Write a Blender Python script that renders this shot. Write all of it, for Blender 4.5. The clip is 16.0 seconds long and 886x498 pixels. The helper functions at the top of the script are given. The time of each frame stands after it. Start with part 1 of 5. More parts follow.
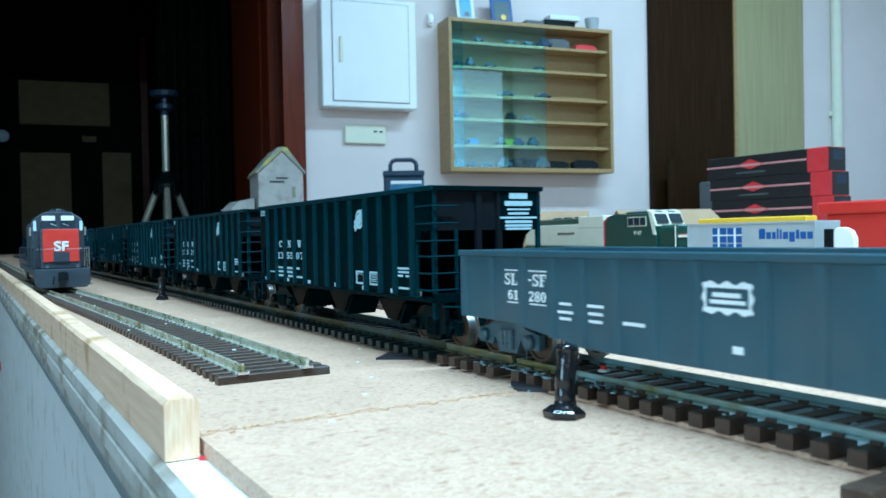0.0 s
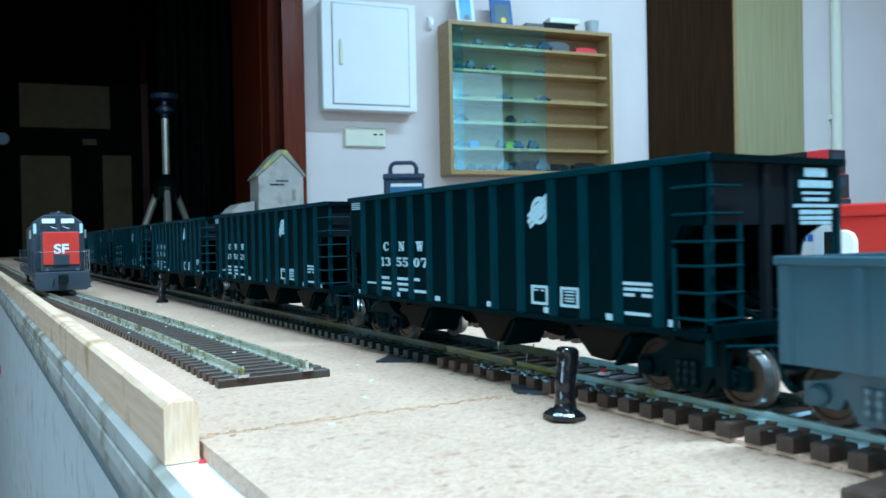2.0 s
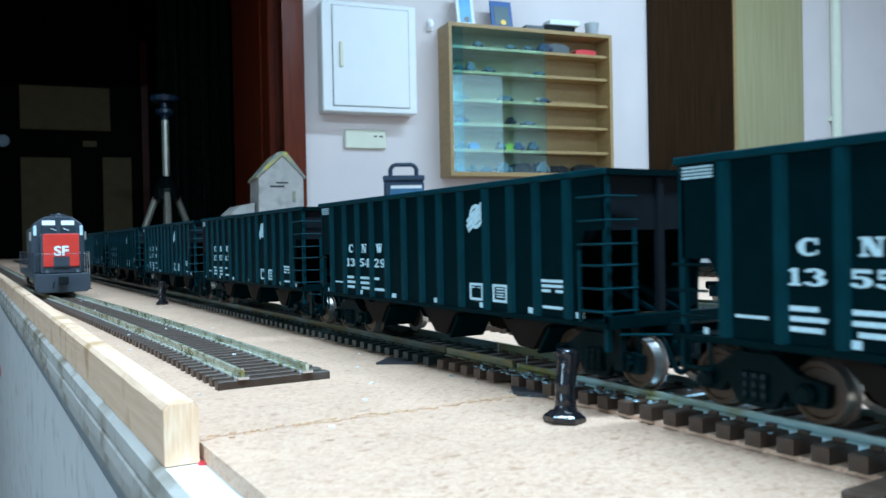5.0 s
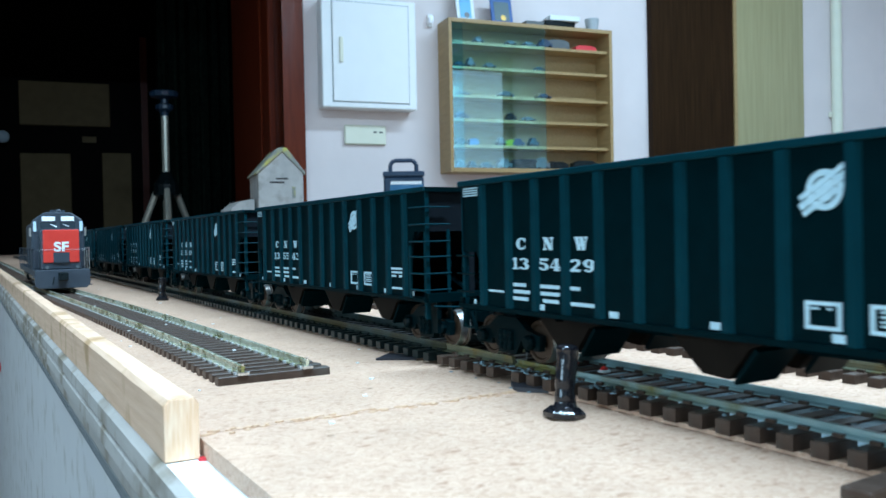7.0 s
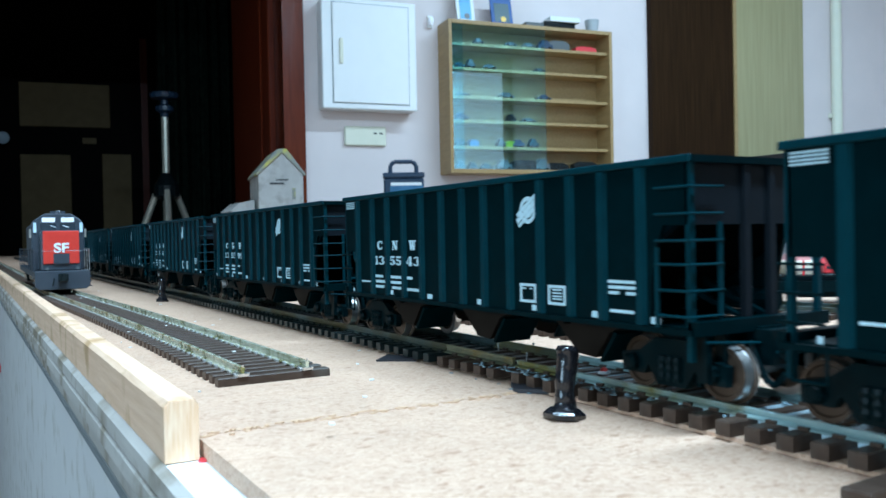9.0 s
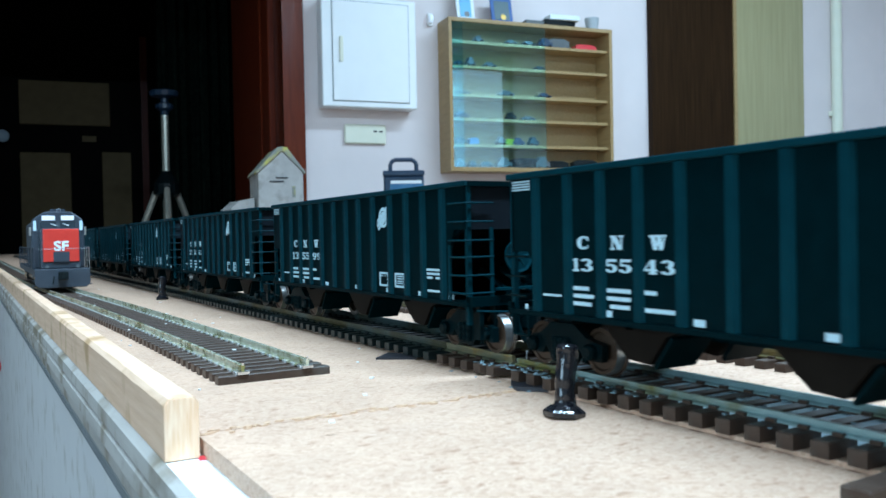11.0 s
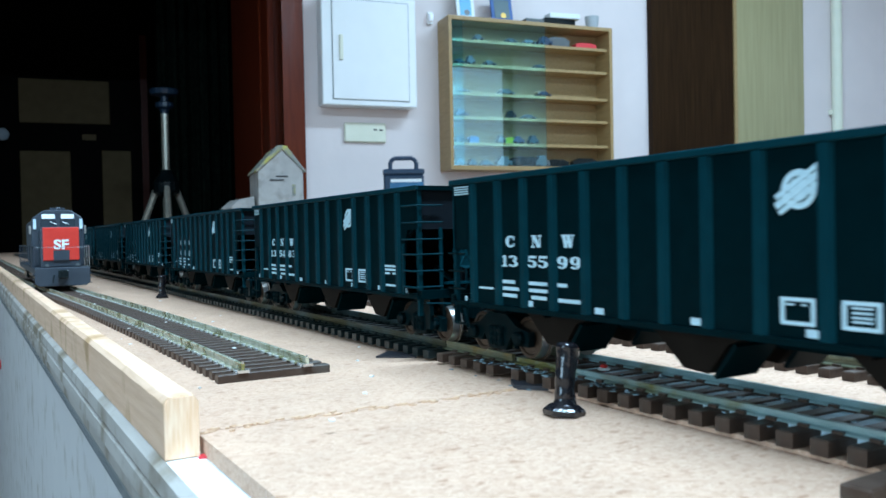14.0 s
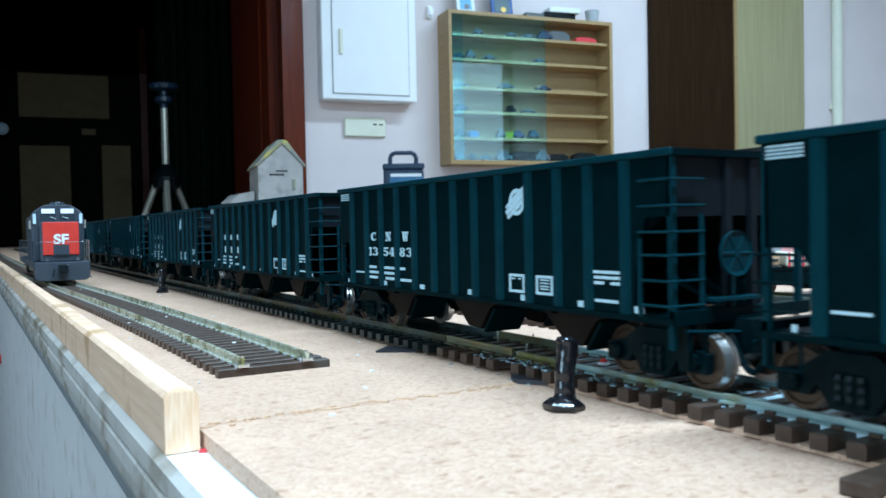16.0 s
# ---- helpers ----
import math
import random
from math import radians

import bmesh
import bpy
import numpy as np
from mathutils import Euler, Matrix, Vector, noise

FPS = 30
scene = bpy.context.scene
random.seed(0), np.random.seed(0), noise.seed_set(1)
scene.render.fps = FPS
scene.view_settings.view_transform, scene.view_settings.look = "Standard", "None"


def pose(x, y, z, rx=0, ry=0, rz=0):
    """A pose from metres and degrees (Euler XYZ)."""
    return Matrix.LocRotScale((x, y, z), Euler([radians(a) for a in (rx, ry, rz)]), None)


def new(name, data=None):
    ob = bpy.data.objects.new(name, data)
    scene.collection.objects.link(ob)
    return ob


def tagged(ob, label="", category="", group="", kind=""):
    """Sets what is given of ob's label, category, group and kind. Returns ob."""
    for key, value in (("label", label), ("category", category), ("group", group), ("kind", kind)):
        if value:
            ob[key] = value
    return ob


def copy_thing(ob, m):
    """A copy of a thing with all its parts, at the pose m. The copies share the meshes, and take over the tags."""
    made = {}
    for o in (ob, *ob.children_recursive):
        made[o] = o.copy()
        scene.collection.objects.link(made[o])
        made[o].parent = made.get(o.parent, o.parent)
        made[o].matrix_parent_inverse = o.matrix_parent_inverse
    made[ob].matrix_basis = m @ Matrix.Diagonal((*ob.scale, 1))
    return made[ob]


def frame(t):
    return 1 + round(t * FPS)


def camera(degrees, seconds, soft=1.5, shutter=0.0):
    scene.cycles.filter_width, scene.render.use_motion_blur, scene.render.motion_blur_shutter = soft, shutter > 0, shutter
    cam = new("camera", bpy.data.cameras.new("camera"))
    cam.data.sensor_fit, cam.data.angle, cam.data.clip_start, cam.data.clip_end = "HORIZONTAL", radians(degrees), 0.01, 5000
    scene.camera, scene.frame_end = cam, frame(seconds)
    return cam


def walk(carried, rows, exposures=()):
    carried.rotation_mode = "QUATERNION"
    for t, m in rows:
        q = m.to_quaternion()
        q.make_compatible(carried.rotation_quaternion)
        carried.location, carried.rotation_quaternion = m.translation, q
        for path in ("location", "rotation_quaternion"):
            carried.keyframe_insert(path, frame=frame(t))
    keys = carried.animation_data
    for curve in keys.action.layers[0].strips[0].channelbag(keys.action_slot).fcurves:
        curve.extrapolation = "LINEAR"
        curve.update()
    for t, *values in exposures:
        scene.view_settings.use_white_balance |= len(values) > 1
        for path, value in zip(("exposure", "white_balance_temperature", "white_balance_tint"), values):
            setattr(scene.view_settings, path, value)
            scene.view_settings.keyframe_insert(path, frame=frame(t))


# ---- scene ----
# ---- camera ----
EYE = (-0.1107, 0.0, 0.0366)
SHAKE = [(0, 0), (0.3, 0), (0.5, 0), (0.65, -2.5), (0.8, -5), (0.9, -9), (1.0, -13.5), (1.1, -9.5), (1.2, -6), (1.3, -3.5), (1.4, -0.5), (1.5, 0),
         (1.75, 2.5), (2, 5), (2.5, 6.5), (3, 8), (3.5, 8), (4, 7), (4.2, 6.5), (6.3, 12), (6.5, 11), (6.75, 4), (7, 1), (7.5, 1.3), (8, 2.3),
         (8.5, 2.8), (9, 3.1), (9.1, -4), (9.2, -10), (9.6, -3), (11.3, -0.3), (11.5, -0.3), (12, -0.3), (12.5, -0.8), (13, 0), (13.5, -3), (14, -3),
         (14.5, -5.5), (15, -5.5), (15.5, -7), (16, -12.5)]
cam = camera(56.72, 16.0, soft=1.5, shutter=0.5)
cam.data.dof.use_dof, cam.data.dof.focus_distance, cam.data.dof.aperture_fstop = True, 0.30, 52.0


def aim(nod):
    return pose(*EYE, 90 - 0.937 + math.degrees(math.atan(nod / 1452.0)), 0, -30.18) @ pose(0, 0, 0, 0, 0, -1.123)


walk(cam, [(t, aim(n)) for t, n in SHAKE], exposures=[(0, -0.05, 5800, -3), (1.2, -0.05, 5850, -1), (2.2, -0.03, 5900, 1), (3.2, 0.0, 6240, 7), (4, 0.0, 6280, 8), (9, 0.0, 6280, 8), (16, 0.0, 6330, 9)])

# ---- world and lamps ----
world = bpy.data.worlds.new("world")
scene.world = world
world.use_nodes = True
world.node_tree.nodes["Background"].inputs[0].default_value = (0.6, 0.75, 1.0, 1)
world.node_tree.nodes["Background"].inputs[1].default_value = 0.05


def lamp(name, x, y, z, sx, sy, watts, color):
    d = bpy.data.lights.new(name, "AREA")
    d.shape, d.size, d.size_y, d.energy, d.color = "RECTANGLE", sx, sy, watts, color
    ob = new(name, d)
    ob.matrix_basis = pose(x, y, z)
    return ob


COOL = (0.53, 0.78, 1.0)
DAY = (0.55, 0.8, 1.0)
ROOM = pose(0.80, 2.5, 0, 0, 0, -9)
for u, v, watts in ((-0.33, -2.90, 88), (1.2, -1.15, 43)):
    o = lamp("tube_light", 0, 0, 0, 1.2, 0.14, watts, COOL)
    o.matrix_basis = ROOM @ pose(u, v, 1.52)
o = lamp("window_light", 0, 0, 0, 1.1, 1.1, 33, DAY)
o.matrix_basis = ROOM @ pose(-2.58, -3.45, 0.6) @ pose(0, 0, 0, 0, -90, 0)

# ---- helpers of this scene ----


def mat(name, color, rough=0.5, metal=0.0, color2=None, scale=200.0, amount=0.5, bump=0.0, stretch=None, detail=4.0, spec=0.5, dirt=None, dirt_scale=20.0, dirt_at=(0.52, 0.72)):
    m = bpy.data.materials.new(name)
    m.use_nodes = True
    nt = m.node_tree
    b = nt.nodes["Principled BSDF"]
    b.inputs["Roughness"].default_value, b.inputs["Metallic"].default_value = rough, metal
    b.inputs["Specular IOR Level"].default_value = spec
    b.inputs["Base Color"].default_value = (*color, 1)
    tc = nt.nodes.new("ShaderNodeTexCoord")
    mp = nt.nodes.new("ShaderNodeMapping")
    nt.links.new(tc.outputs["Object"], mp.inputs[0])
    if stretch:
        mp.inputs["Scale"].default_value = stretch
    n = nt.nodes.new("ShaderNodeTexNoise")
    n.inputs["Scale"].default_value, n.inputs["Detail"].default_value = scale, detail
    nt.links.new(mp.outputs[0], n.inputs["Vector"])
    out = None
    if color2:
        r = nt.nodes.new("ShaderNodeValToRGB")
        r.color_ramp.elements[0].position, r.color_ramp.elements[1].position = 0.5 - 0.28 * amount, 0.5 + 0.28 * amount
        r.color_ramp.elements[0].color, r.color_ramp.elements[1].color = (*color, 1), (*color2, 1)
        nt.links.new(n.outputs["Fac"], r.inputs[0])
        out = r.outputs[0]
    if dirt:
        n2 = nt.nodes.new("ShaderNodeTexNoise")
        n2.inputs["Scale"].default_value, n2.inputs["Detail"].default_value = dirt_scale, 6
        nt.links.new(tc.outputs["Object"], n2.inputs["Vector"])
        r2 = nt.nodes.new("ShaderNodeValToRGB")
        r2.color_ramp.elements[0].position, r2.color_ramp.elements[1].position = dirt_at
        mx = nt.nodes.new("ShaderNodeMix")
        mx.data_type = "RGBA"
        nt.links.new(n2.outputs["Fac"], r2.inputs[0])
        nt.links.new(r2.outputs[0], mx.inputs["Factor"])
        mx.inputs[6].default_value, mx.inputs[7].default_value = (*color, 1), (*dirt, 1)
        if out:
            nt.links.new(out, mx.inputs[6])
        out = mx.outputs[2]
    if out:
        nt.links.new(out, b.inputs["Base Color"])
    if bump:
        bp = nt.nodes.new("ShaderNodeBump")
        bp.inputs["Strength"].default_value, bp.inputs["Distance"].default_value = bump, 0.3 / scale
        nt.links.new(n.outputs["Fac"], bp.inputs["Height"])
        nt.links.new(bp.outputs[0], b.inputs["Normal"])
    return m


def part(name, bm, material, parent=None, label="", bevel=0.0, smooth=False):
    if bevel:
        bmesh.ops.bevel(bm, geom=list(bm.edges), offset=bevel, segments=1, affect="EDGES", clamp_overlap=True)
    me = bpy.data.meshes.new(name)
    bm.to_mesh(me)
    bm.free()
    if smooth:
        for p in me.polygons:
            p.use_smooth = True
    for m in (material if isinstance(material, (list, tuple)) else [material]):
        me.materials.append(m)
    ob = new(name, me)
    if parent:
        ob.parent = parent
    if label:
        ob["label"] = label
    return ob


def box(x0, x1, y0, y1, z0, z1, bm=None):
    bm = bm or bmesh.new()
    v = [bm.verts.new((x, y, z)) for x in (x0, x1) for y in (y0, y1) for z in (z0, z1)]
    for f in ((0, 1, 3, 2), (4, 6, 7, 5), (0, 4, 5, 1), (2, 3, 7, 6), (0, 2, 6, 4), (1, 5, 7, 3)):
        bm.faces.new([v[i] for i in f])
    return bm


def prism(points, axis, a, b, bm=None):
    """A solid of the outline points, drawn in the two other axes, from a to b along axis."""
    bm = bm or bmesh.new()
    put = {"x": lambda u, v, w: (w, u, v), "y": lambda u, v, w: (u, w, v), "z": lambda u, v, w: (u, v, w)}[axis]
    lo = [bm.verts.new(put(u, v, a)) for u, v in points]
    hi = [bm.verts.new(put(u, v, b)) for u, v in points]
    n = len(points)
    bm.faces.new(lo)
    bm.faces.new(hi[::-1])
    for i in range(n):
        bm.faces.new((lo[i], lo[(i + 1) % n], hi[(i + 1) % n], hi[i]))
    bmesh.ops.recalc_face_normals(bm, faces=list(bm.faces))
    return bm


def lathe(profile, axis="z", n=20, center=(0, 0, 0), bm=None):
    """A turned solid: profile of (radius, height) along axis through center."""
    bm = bm or bmesh.new()
    rings = []
    for r, h in profile:
        ring = []
        for i in range(n):
            a = 2 * math.pi * i / n
            c, s = r * math.cos(a), r * math.sin(a)
            p = {"z": (c, s, h), "x": (h, c, s), "y": (c, h, s)}[axis]
            ring.append(bm.verts.new([p[k] + center[k] for k in range(3)]))
        rings.append(ring)
    for q, w in zip(rings, rings[1:]):
        for i in range(n):
            bm.faces.new((q[i], q[(i + 1) % n], w[(i + 1) % n], w[i]))
    bm.faces.new(rings[0][::-1])
    bm.faces.new(rings[-1])
    bmesh.ops.recalc_face_normals(bm, faces=list(bm.faces))
    return bm


def bar(p, q, r, bm=None, n=6):
    """A thin round bar from p to q."""
    bm = bm or bmesh.new()
    p, q = Vector(p), Vector(q)
    m = (q - p).to_track_quat("Z", "Y").to_matrix().to_4x4()
    L = (q - p).length
    lo = [bm.verts.new(p + m @ Vector((r * math.cos(6.28318 * i / n), r * math.sin(6.28318 * i / n), 0))) for i in range(n)]
    hi = [bm.verts.new(p + m @ Vector((r * math.cos(6.28318 * i / n), r * math.sin(6.28318 * i / n), L))) for i in range(n)]
    bm.faces.new(lo[::-1])
    bm.faces.new(hi)
    for i in range(n):
        bm.faces.new((lo[i], lo[(i + 1) % n], hi[(i + 1) % n], hi[i]))
    return bm


def thing(name, label, category, group="", at=None):
    ob = new(name)
    ob.empty_display_size = 0.01
    tagged(ob, label, category, group)
    if at:
        ob.matrix_basis = at
    return ob


def lettering(name, text, size, material, parent, m, thick=0.0, wide=1.0, space=1.0):
    """Words as a flat mesh, cap height size, in the xy plane of m, centred."""
    cu = bpy.data.curves.new(name, "FONT")
    cu.body, cu.size, cu.align_x, cu.align_y, cu.offset, cu.extrude = text, size / 0.70, "CENTER", "CENTER", thick, size * 0.01
    cu.space_character = space
    ob = bpy.data.objects.new(name, cu)
    scene.collection.objects.link(ob)
    dg = bpy.context.evaluated_depsgraph_get()
    me = bpy.data.meshes.new_from_object(ob.evaluated_get(dg))
    bpy.data.objects.remove(ob)
    me.transform(Matrix.Diagonal((wide, 1, 1, 1)))
    me.materials.clear()
    me.materials.append(material)
    o = new(name, me)
    o.parent = parent
    o.matrix_basis = m
    return o


# ---- materials ----


def chip_material(name, tones, scale, rough):
    """Pressed wood flakes: small uneven cells of several tones with a fine relief."""
    m = bpy.data.materials.new(name)
    m.use_nodes = True
    nt = m.node_tree
    b = nt.nodes["Principled BSDF"]
    b.inputs["Roughness"].default_value = rough
    tc = nt.nodes.new("ShaderNodeTexCoord")
    warp = nt.nodes.new("ShaderNodeTexNoise")
    warp.inputs["Scale"].default_value = scale * 0.6
    add = nt.nodes.new("ShaderNodeVectorMath")
    add.operation = "MULTIPLY_ADD"
    add.inputs[1].default_value = (0.0028, 0.0014, 0.0014)
    vor = nt.nodes.new("ShaderNodeTexVoronoi")
    vor.inputs["Scale"].default_value = scale
    sep = nt.nodes.new("ShaderNodeSeparateColor")
    ramp = nt.nodes.new("ShaderNodeValToRGB")
    ramp.color_ramp.elements[0].color, ramp.color_ramp.elements[1].color = (*tones[0], 1), (*tones[-1], 1)
    for k, c in enumerate(tones[1:-1], 1):
        e = ramp.color_ramp.elements.new(k / (len(tones) - 1))
        e.color = (*c, 1)
    big = nt.nodes.new("ShaderNodeTexNoise")
    big.inputs["Scale"].default_value, big.inputs["Detail"].default_value = 60, 6
    fine = nt.nodes.new("ShaderNodeTexNoise")
    fine.inputs["Scale"].default_value, fine.inputs["Detail"].default_value = scale * 3, 4
    hsv = nt.nodes.new("ShaderNodeHueSaturation")
    mr = nt.nodes.new("ShaderNodeMapRange")
    mr.inputs[3].default_value, mr.inputs[4].default_value = 0.84, 1.12
    bp = nt.nodes.new("ShaderNodeBump")
    bp.inputs["Strength"].default_value, bp.inputs["Distance"].default_value = 0.4, 0.0006
    L = nt.links.new
    L(tc.outputs["Object"], warp.inputs["Vector"])
    L(warp.outputs["Color"], add.inputs[0])
    L(tc.outputs["Object"], add.inputs[2])
    L(add.outputs[0], vor.inputs["Vector"])
    L(vor.outputs["Color"], sep.inputs[0])
    L(sep.outputs[0], ramp.inputs[0])
    L(tc.outputs["Object"], big.inputs["Vector"])
    L(tc.outputs["Object"], fine.inputs["Vector"])
    L(big.outputs["Fac"], mr.inputs[0])
    L(mr.outputs[0], hsv.inputs["Value"])
    L(ramp.outputs[0], hsv.inputs["Color"])
    fl = nt.nodes.new("ShaderNodeTexNoise")
    fl.inputs["Scale"].default_value, fl.inputs["Detail"].default_value = scale * 0.32, 2
    flm = nt.nodes.new("ShaderNodeMapping")
    flm.inputs["Scale"].default_value = (0.55, 1.0, 1.0)
    flr = nt.nodes.new("ShaderNodeValToRGB")
    flr.color_ramp.elements[0].position, flr.color_ramp.elements[1].position = 0.63, 0.70
    flr.color_ramp.elements[1].color = (0.62, 0.62, 0.62, 1)
    mix = nt.nodes.new("ShaderNodeMix")
    mix.data_type = "RGBA"
    mix.inputs[7].default_value = (0.29, 0.135, 0.07, 1)
    L(tc.outputs["Object"], flm.inputs[0])
    L(flm.outputs[0], fl.inputs["Vector"])
    L(fl.outputs["Fac"], flr.inputs[0])
    L(flr.outputs[0], mix.inputs["Factor"])
    L(hsv.outputs[0], mix.inputs[6])
    L(mix.outputs[2], b.inputs["Base Color"])
    L(fine.outputs["Fac"], bp.inputs["Height"])
    L(bp.outputs[0], b.inputs["Normal"])
    return m


def glass_material(name, tint):
    m = bpy.data.materials.new(name)
    m.use_nodes = True
    b = m.node_tree.nodes["Principled BSDF"]
    b.inputs["Base Color"].default_value = (*tint, 1)
    b.inputs["Roughness"].default_value, b.inputs["Transmission Weight"].default_value, b.inputs["IOR"].default_value = 0.02, 1.0, 1.62
    return m


def glow_material(name, color, strength):
    m = bpy.data.materials.new(name)
    m.use_nodes = True
    b = m.node_tree.nodes["Principled BSDF"]
    b.inputs["Base Color"].default_value = (*color, 1)
    b.inputs["Emission Color"].default_value, b.inputs["Emission Strength"].default_value = (*color, 1), strength
    return m


CHIPBOARD = chip_material("chipboard", [(0.445, 0.265, 0.175), (0.53, 0.332, 0.228), (0.55, 0.350, 0.243), (0.59, 0.392, 0.283), (0.49, 0.298, 0.196)], 1500, 0.75)
# teal tint gives the panes the bluish veil of a reflection
GLASS = glass_material("veiled_case_glass", (0.5, 0.83, 0.92))
CAB_GLASS = mat("cab_glass", (0.03, 0.04, 0.05), 0.08)
SKY_GLOW = glow_material("daylight_pane", (0.6, 0.83, 1.0), 2.5)
FAINT_GLOW = glow_material("faint_glow", (0.75, 0.82, 0.9), 0.22)
PINE = mat("pine", (0.64, 0.395, 0.255), 0.65, 0, (0.75, 0.505, 0.355), 60, 0.9, 0.08, (8, 0.6, 8), dirt=(0.45, 0.26, 0.13), dirt_scale=60, dirt_at=(0.54, 0.68))
WHITE_PAINT = mat("white_paint", (0.78, 0.79, 0.79), 0.45, 0, (0.82, 0.83, 0.83), 12, 1, 0.01)
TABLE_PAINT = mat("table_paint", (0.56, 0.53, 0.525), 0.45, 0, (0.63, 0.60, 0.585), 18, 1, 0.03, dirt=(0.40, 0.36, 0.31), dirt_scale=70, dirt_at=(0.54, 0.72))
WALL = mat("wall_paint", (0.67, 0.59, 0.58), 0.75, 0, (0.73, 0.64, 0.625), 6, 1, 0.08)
# dark paint for unseen walls, chosen to cut light bounced onto the cars
DARKENED_WALL = mat("darkened_unseen_wall", (0.16, 0.15, 0.14), 0.8, 0, (0.2, 0.19, 0.18), 6, 1, 0.08)
# end grain raised above the pine's tone: light on the end put into colour
END_GRAIN = mat("brightened_end_grain", (0.82, 0.48, 0.27), 0.7, 0, (0.97, 0.70, 0.50), 420, 0.8, 0.3, (3.2, 1, 0.35))
CEILING = mat("ceiling_paint", (0.46, 0.46, 0.45), 0.85, 0, (0.5, 0.5, 0.49), 8, 1, 0.05)
FLOOR = mat("floor_vinyl", (0.2, 0.16, 0.12), 0.5, 0, (0.28, 0.22, 0.17), 12, 1, 0.05)
# near black: the back room's lack of light is put into this wood colour
UNLIT_WOOD = mat("unlit_dark_wood", (0.0018, 0.0013, 0.001), 0.5, 0, (0.004, 0.0026, 0.0016), 14, 1, 0.05, (6, 6, 0.6), spec=0.03)
REDWOOD = mat("red_wood", (0.085, 0.011, 0.004), 0.4, 0, (0.15, 0.024, 0.008), 14, 1, 0.05, (6, 6, 0.5), spec=0.15)
BROWNWOOD = mat("brown_wood", (0.013, 0.0058, 0.0024), 0.5, 0, (0.034, 0.016, 0.0062), 16, 1, 0.04, (8, 8, 0.3), spec=0.06)
OLIVEWOOD = mat("olive_wood", (0.285, 0.25, 0.125), 0.4, 0, (0.37, 0.33, 0.18), 16, 1, 0.04, (8, 8, 0.25))
OAK = mat("oak", (0.29, 0.185, 0.075), 0.45, 0, (0.4, 0.265, 0.12), 20, 1, 0.05, (6, 0.6, 6))
FROST = mat("frosted_panel", (0.17, 0.12, 0.06), 0.6, 0, (0.22, 0.155, 0.08), 20, 1, 0.05, spec=0.1)
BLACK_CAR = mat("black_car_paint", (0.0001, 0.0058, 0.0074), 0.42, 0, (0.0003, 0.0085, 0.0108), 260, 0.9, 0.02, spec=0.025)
# lighter copy of the black car paint: light on raised parts put into colour
LIT_CAR_PAINT = mat("lit_black_paint", (0.0006, 0.0185, 0.0255), 0.45, 0, (0.0018, 0.028, 0.0375), 160, 1, 0.03, spec=0.05)
BLACK_PLASTIC = mat("black_plastic", (0.003, 0.007, 0.008), 0.26, 0, (0.007, 0.012, 0.0135), 300, 1, 0.12, spec=0.3)
GREY_CAR = mat("grey_car_paint", (0.024, 0.066, 0.090), 0.45, 0, (0.034, 0.084, 0.110), 90, 1, 0.02, dirt=(0.048, 0.080, 0.098), dirt_scale=40)
TIE = mat("tie_plastic", (0.04, 0.024, 0.017), 0.40, 0, (0.072, 0.046, 0.034), 260, 1, 0.2, dirt=(0.08, 0.068, 0.058), dirt_scale=120, spec=0.25)
RAIL = mat("rail_metal", (0.50, 0.50, 0.33), 0.26, 0.55, (0.84, 0.84, 0.70), 420, 1, 0.3, dirt=(0.26, 0.25, 0.10), dirt_scale=160, dirt_at=(0.5, 0.62))
# dull rail with olive dirt, darkened by the train's shadow put into colour
SHADED_RAIL = mat("shaded_dirty_rail", (0.055, 0.085, 0.085), 0.34, 0.6, (0.11, 0.155, 0.15), 200, 1, 0.08, dirt=(0.060, 0.058, 0.022), dirt_scale=45, dirt_at=(0.45, 0.6))
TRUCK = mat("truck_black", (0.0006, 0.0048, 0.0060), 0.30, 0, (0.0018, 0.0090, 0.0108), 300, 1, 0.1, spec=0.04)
DARK_TIE = mat("dark_tie_plastic", (0.005, 0.011, 0.012), 0.36, 0, (0.013, 0.021, 0.021), 260, 1, 0.2, dirt=(0.022, 0.026, 0.024), dirt_scale=120, spec=0.35)
PLATE_METAL = mat("tie_plate_metal", (0.30, 0.31, 0.30), 0.22, 0.4, (0.75, 0.77, 0.76), 900, 0.7, 0.3)
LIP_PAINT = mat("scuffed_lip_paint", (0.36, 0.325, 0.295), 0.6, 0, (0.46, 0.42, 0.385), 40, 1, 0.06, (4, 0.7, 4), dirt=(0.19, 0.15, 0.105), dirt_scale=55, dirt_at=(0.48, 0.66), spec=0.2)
STEEL = mat("wheel_steel", (0.66, 0.67, 0.66), 0.28, 0.95, (0.8, 0.8, 0.79), 300, 1)
RUST = mat("wheel_rust", (0.026, 0.0145, 0.0085), 0.45, 0.2, (0.050, 0.029, 0.016), 300, 1)
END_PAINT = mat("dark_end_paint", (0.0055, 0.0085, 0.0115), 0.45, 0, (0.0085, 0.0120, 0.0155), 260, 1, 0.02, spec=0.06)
# glue-coated underlay; its pale blue holds the light falling between the ties
LIT_GLUE = mat("lit_glue_underlay", (0.40, 0.55, 0.63), 0.2, 0, (0.60, 0.74, 0.80), 260, 1, 0.2)
# blacker than the car paint and sheenless: the recess's darkness put into colour
UNLIT_BLACK = mat("unlit_black_underside", (0.0010, 0.0022, 0.0028), 0.95, 0, (0.0020, 0.0036, 0.0042), 300, 1, spec=0.0)
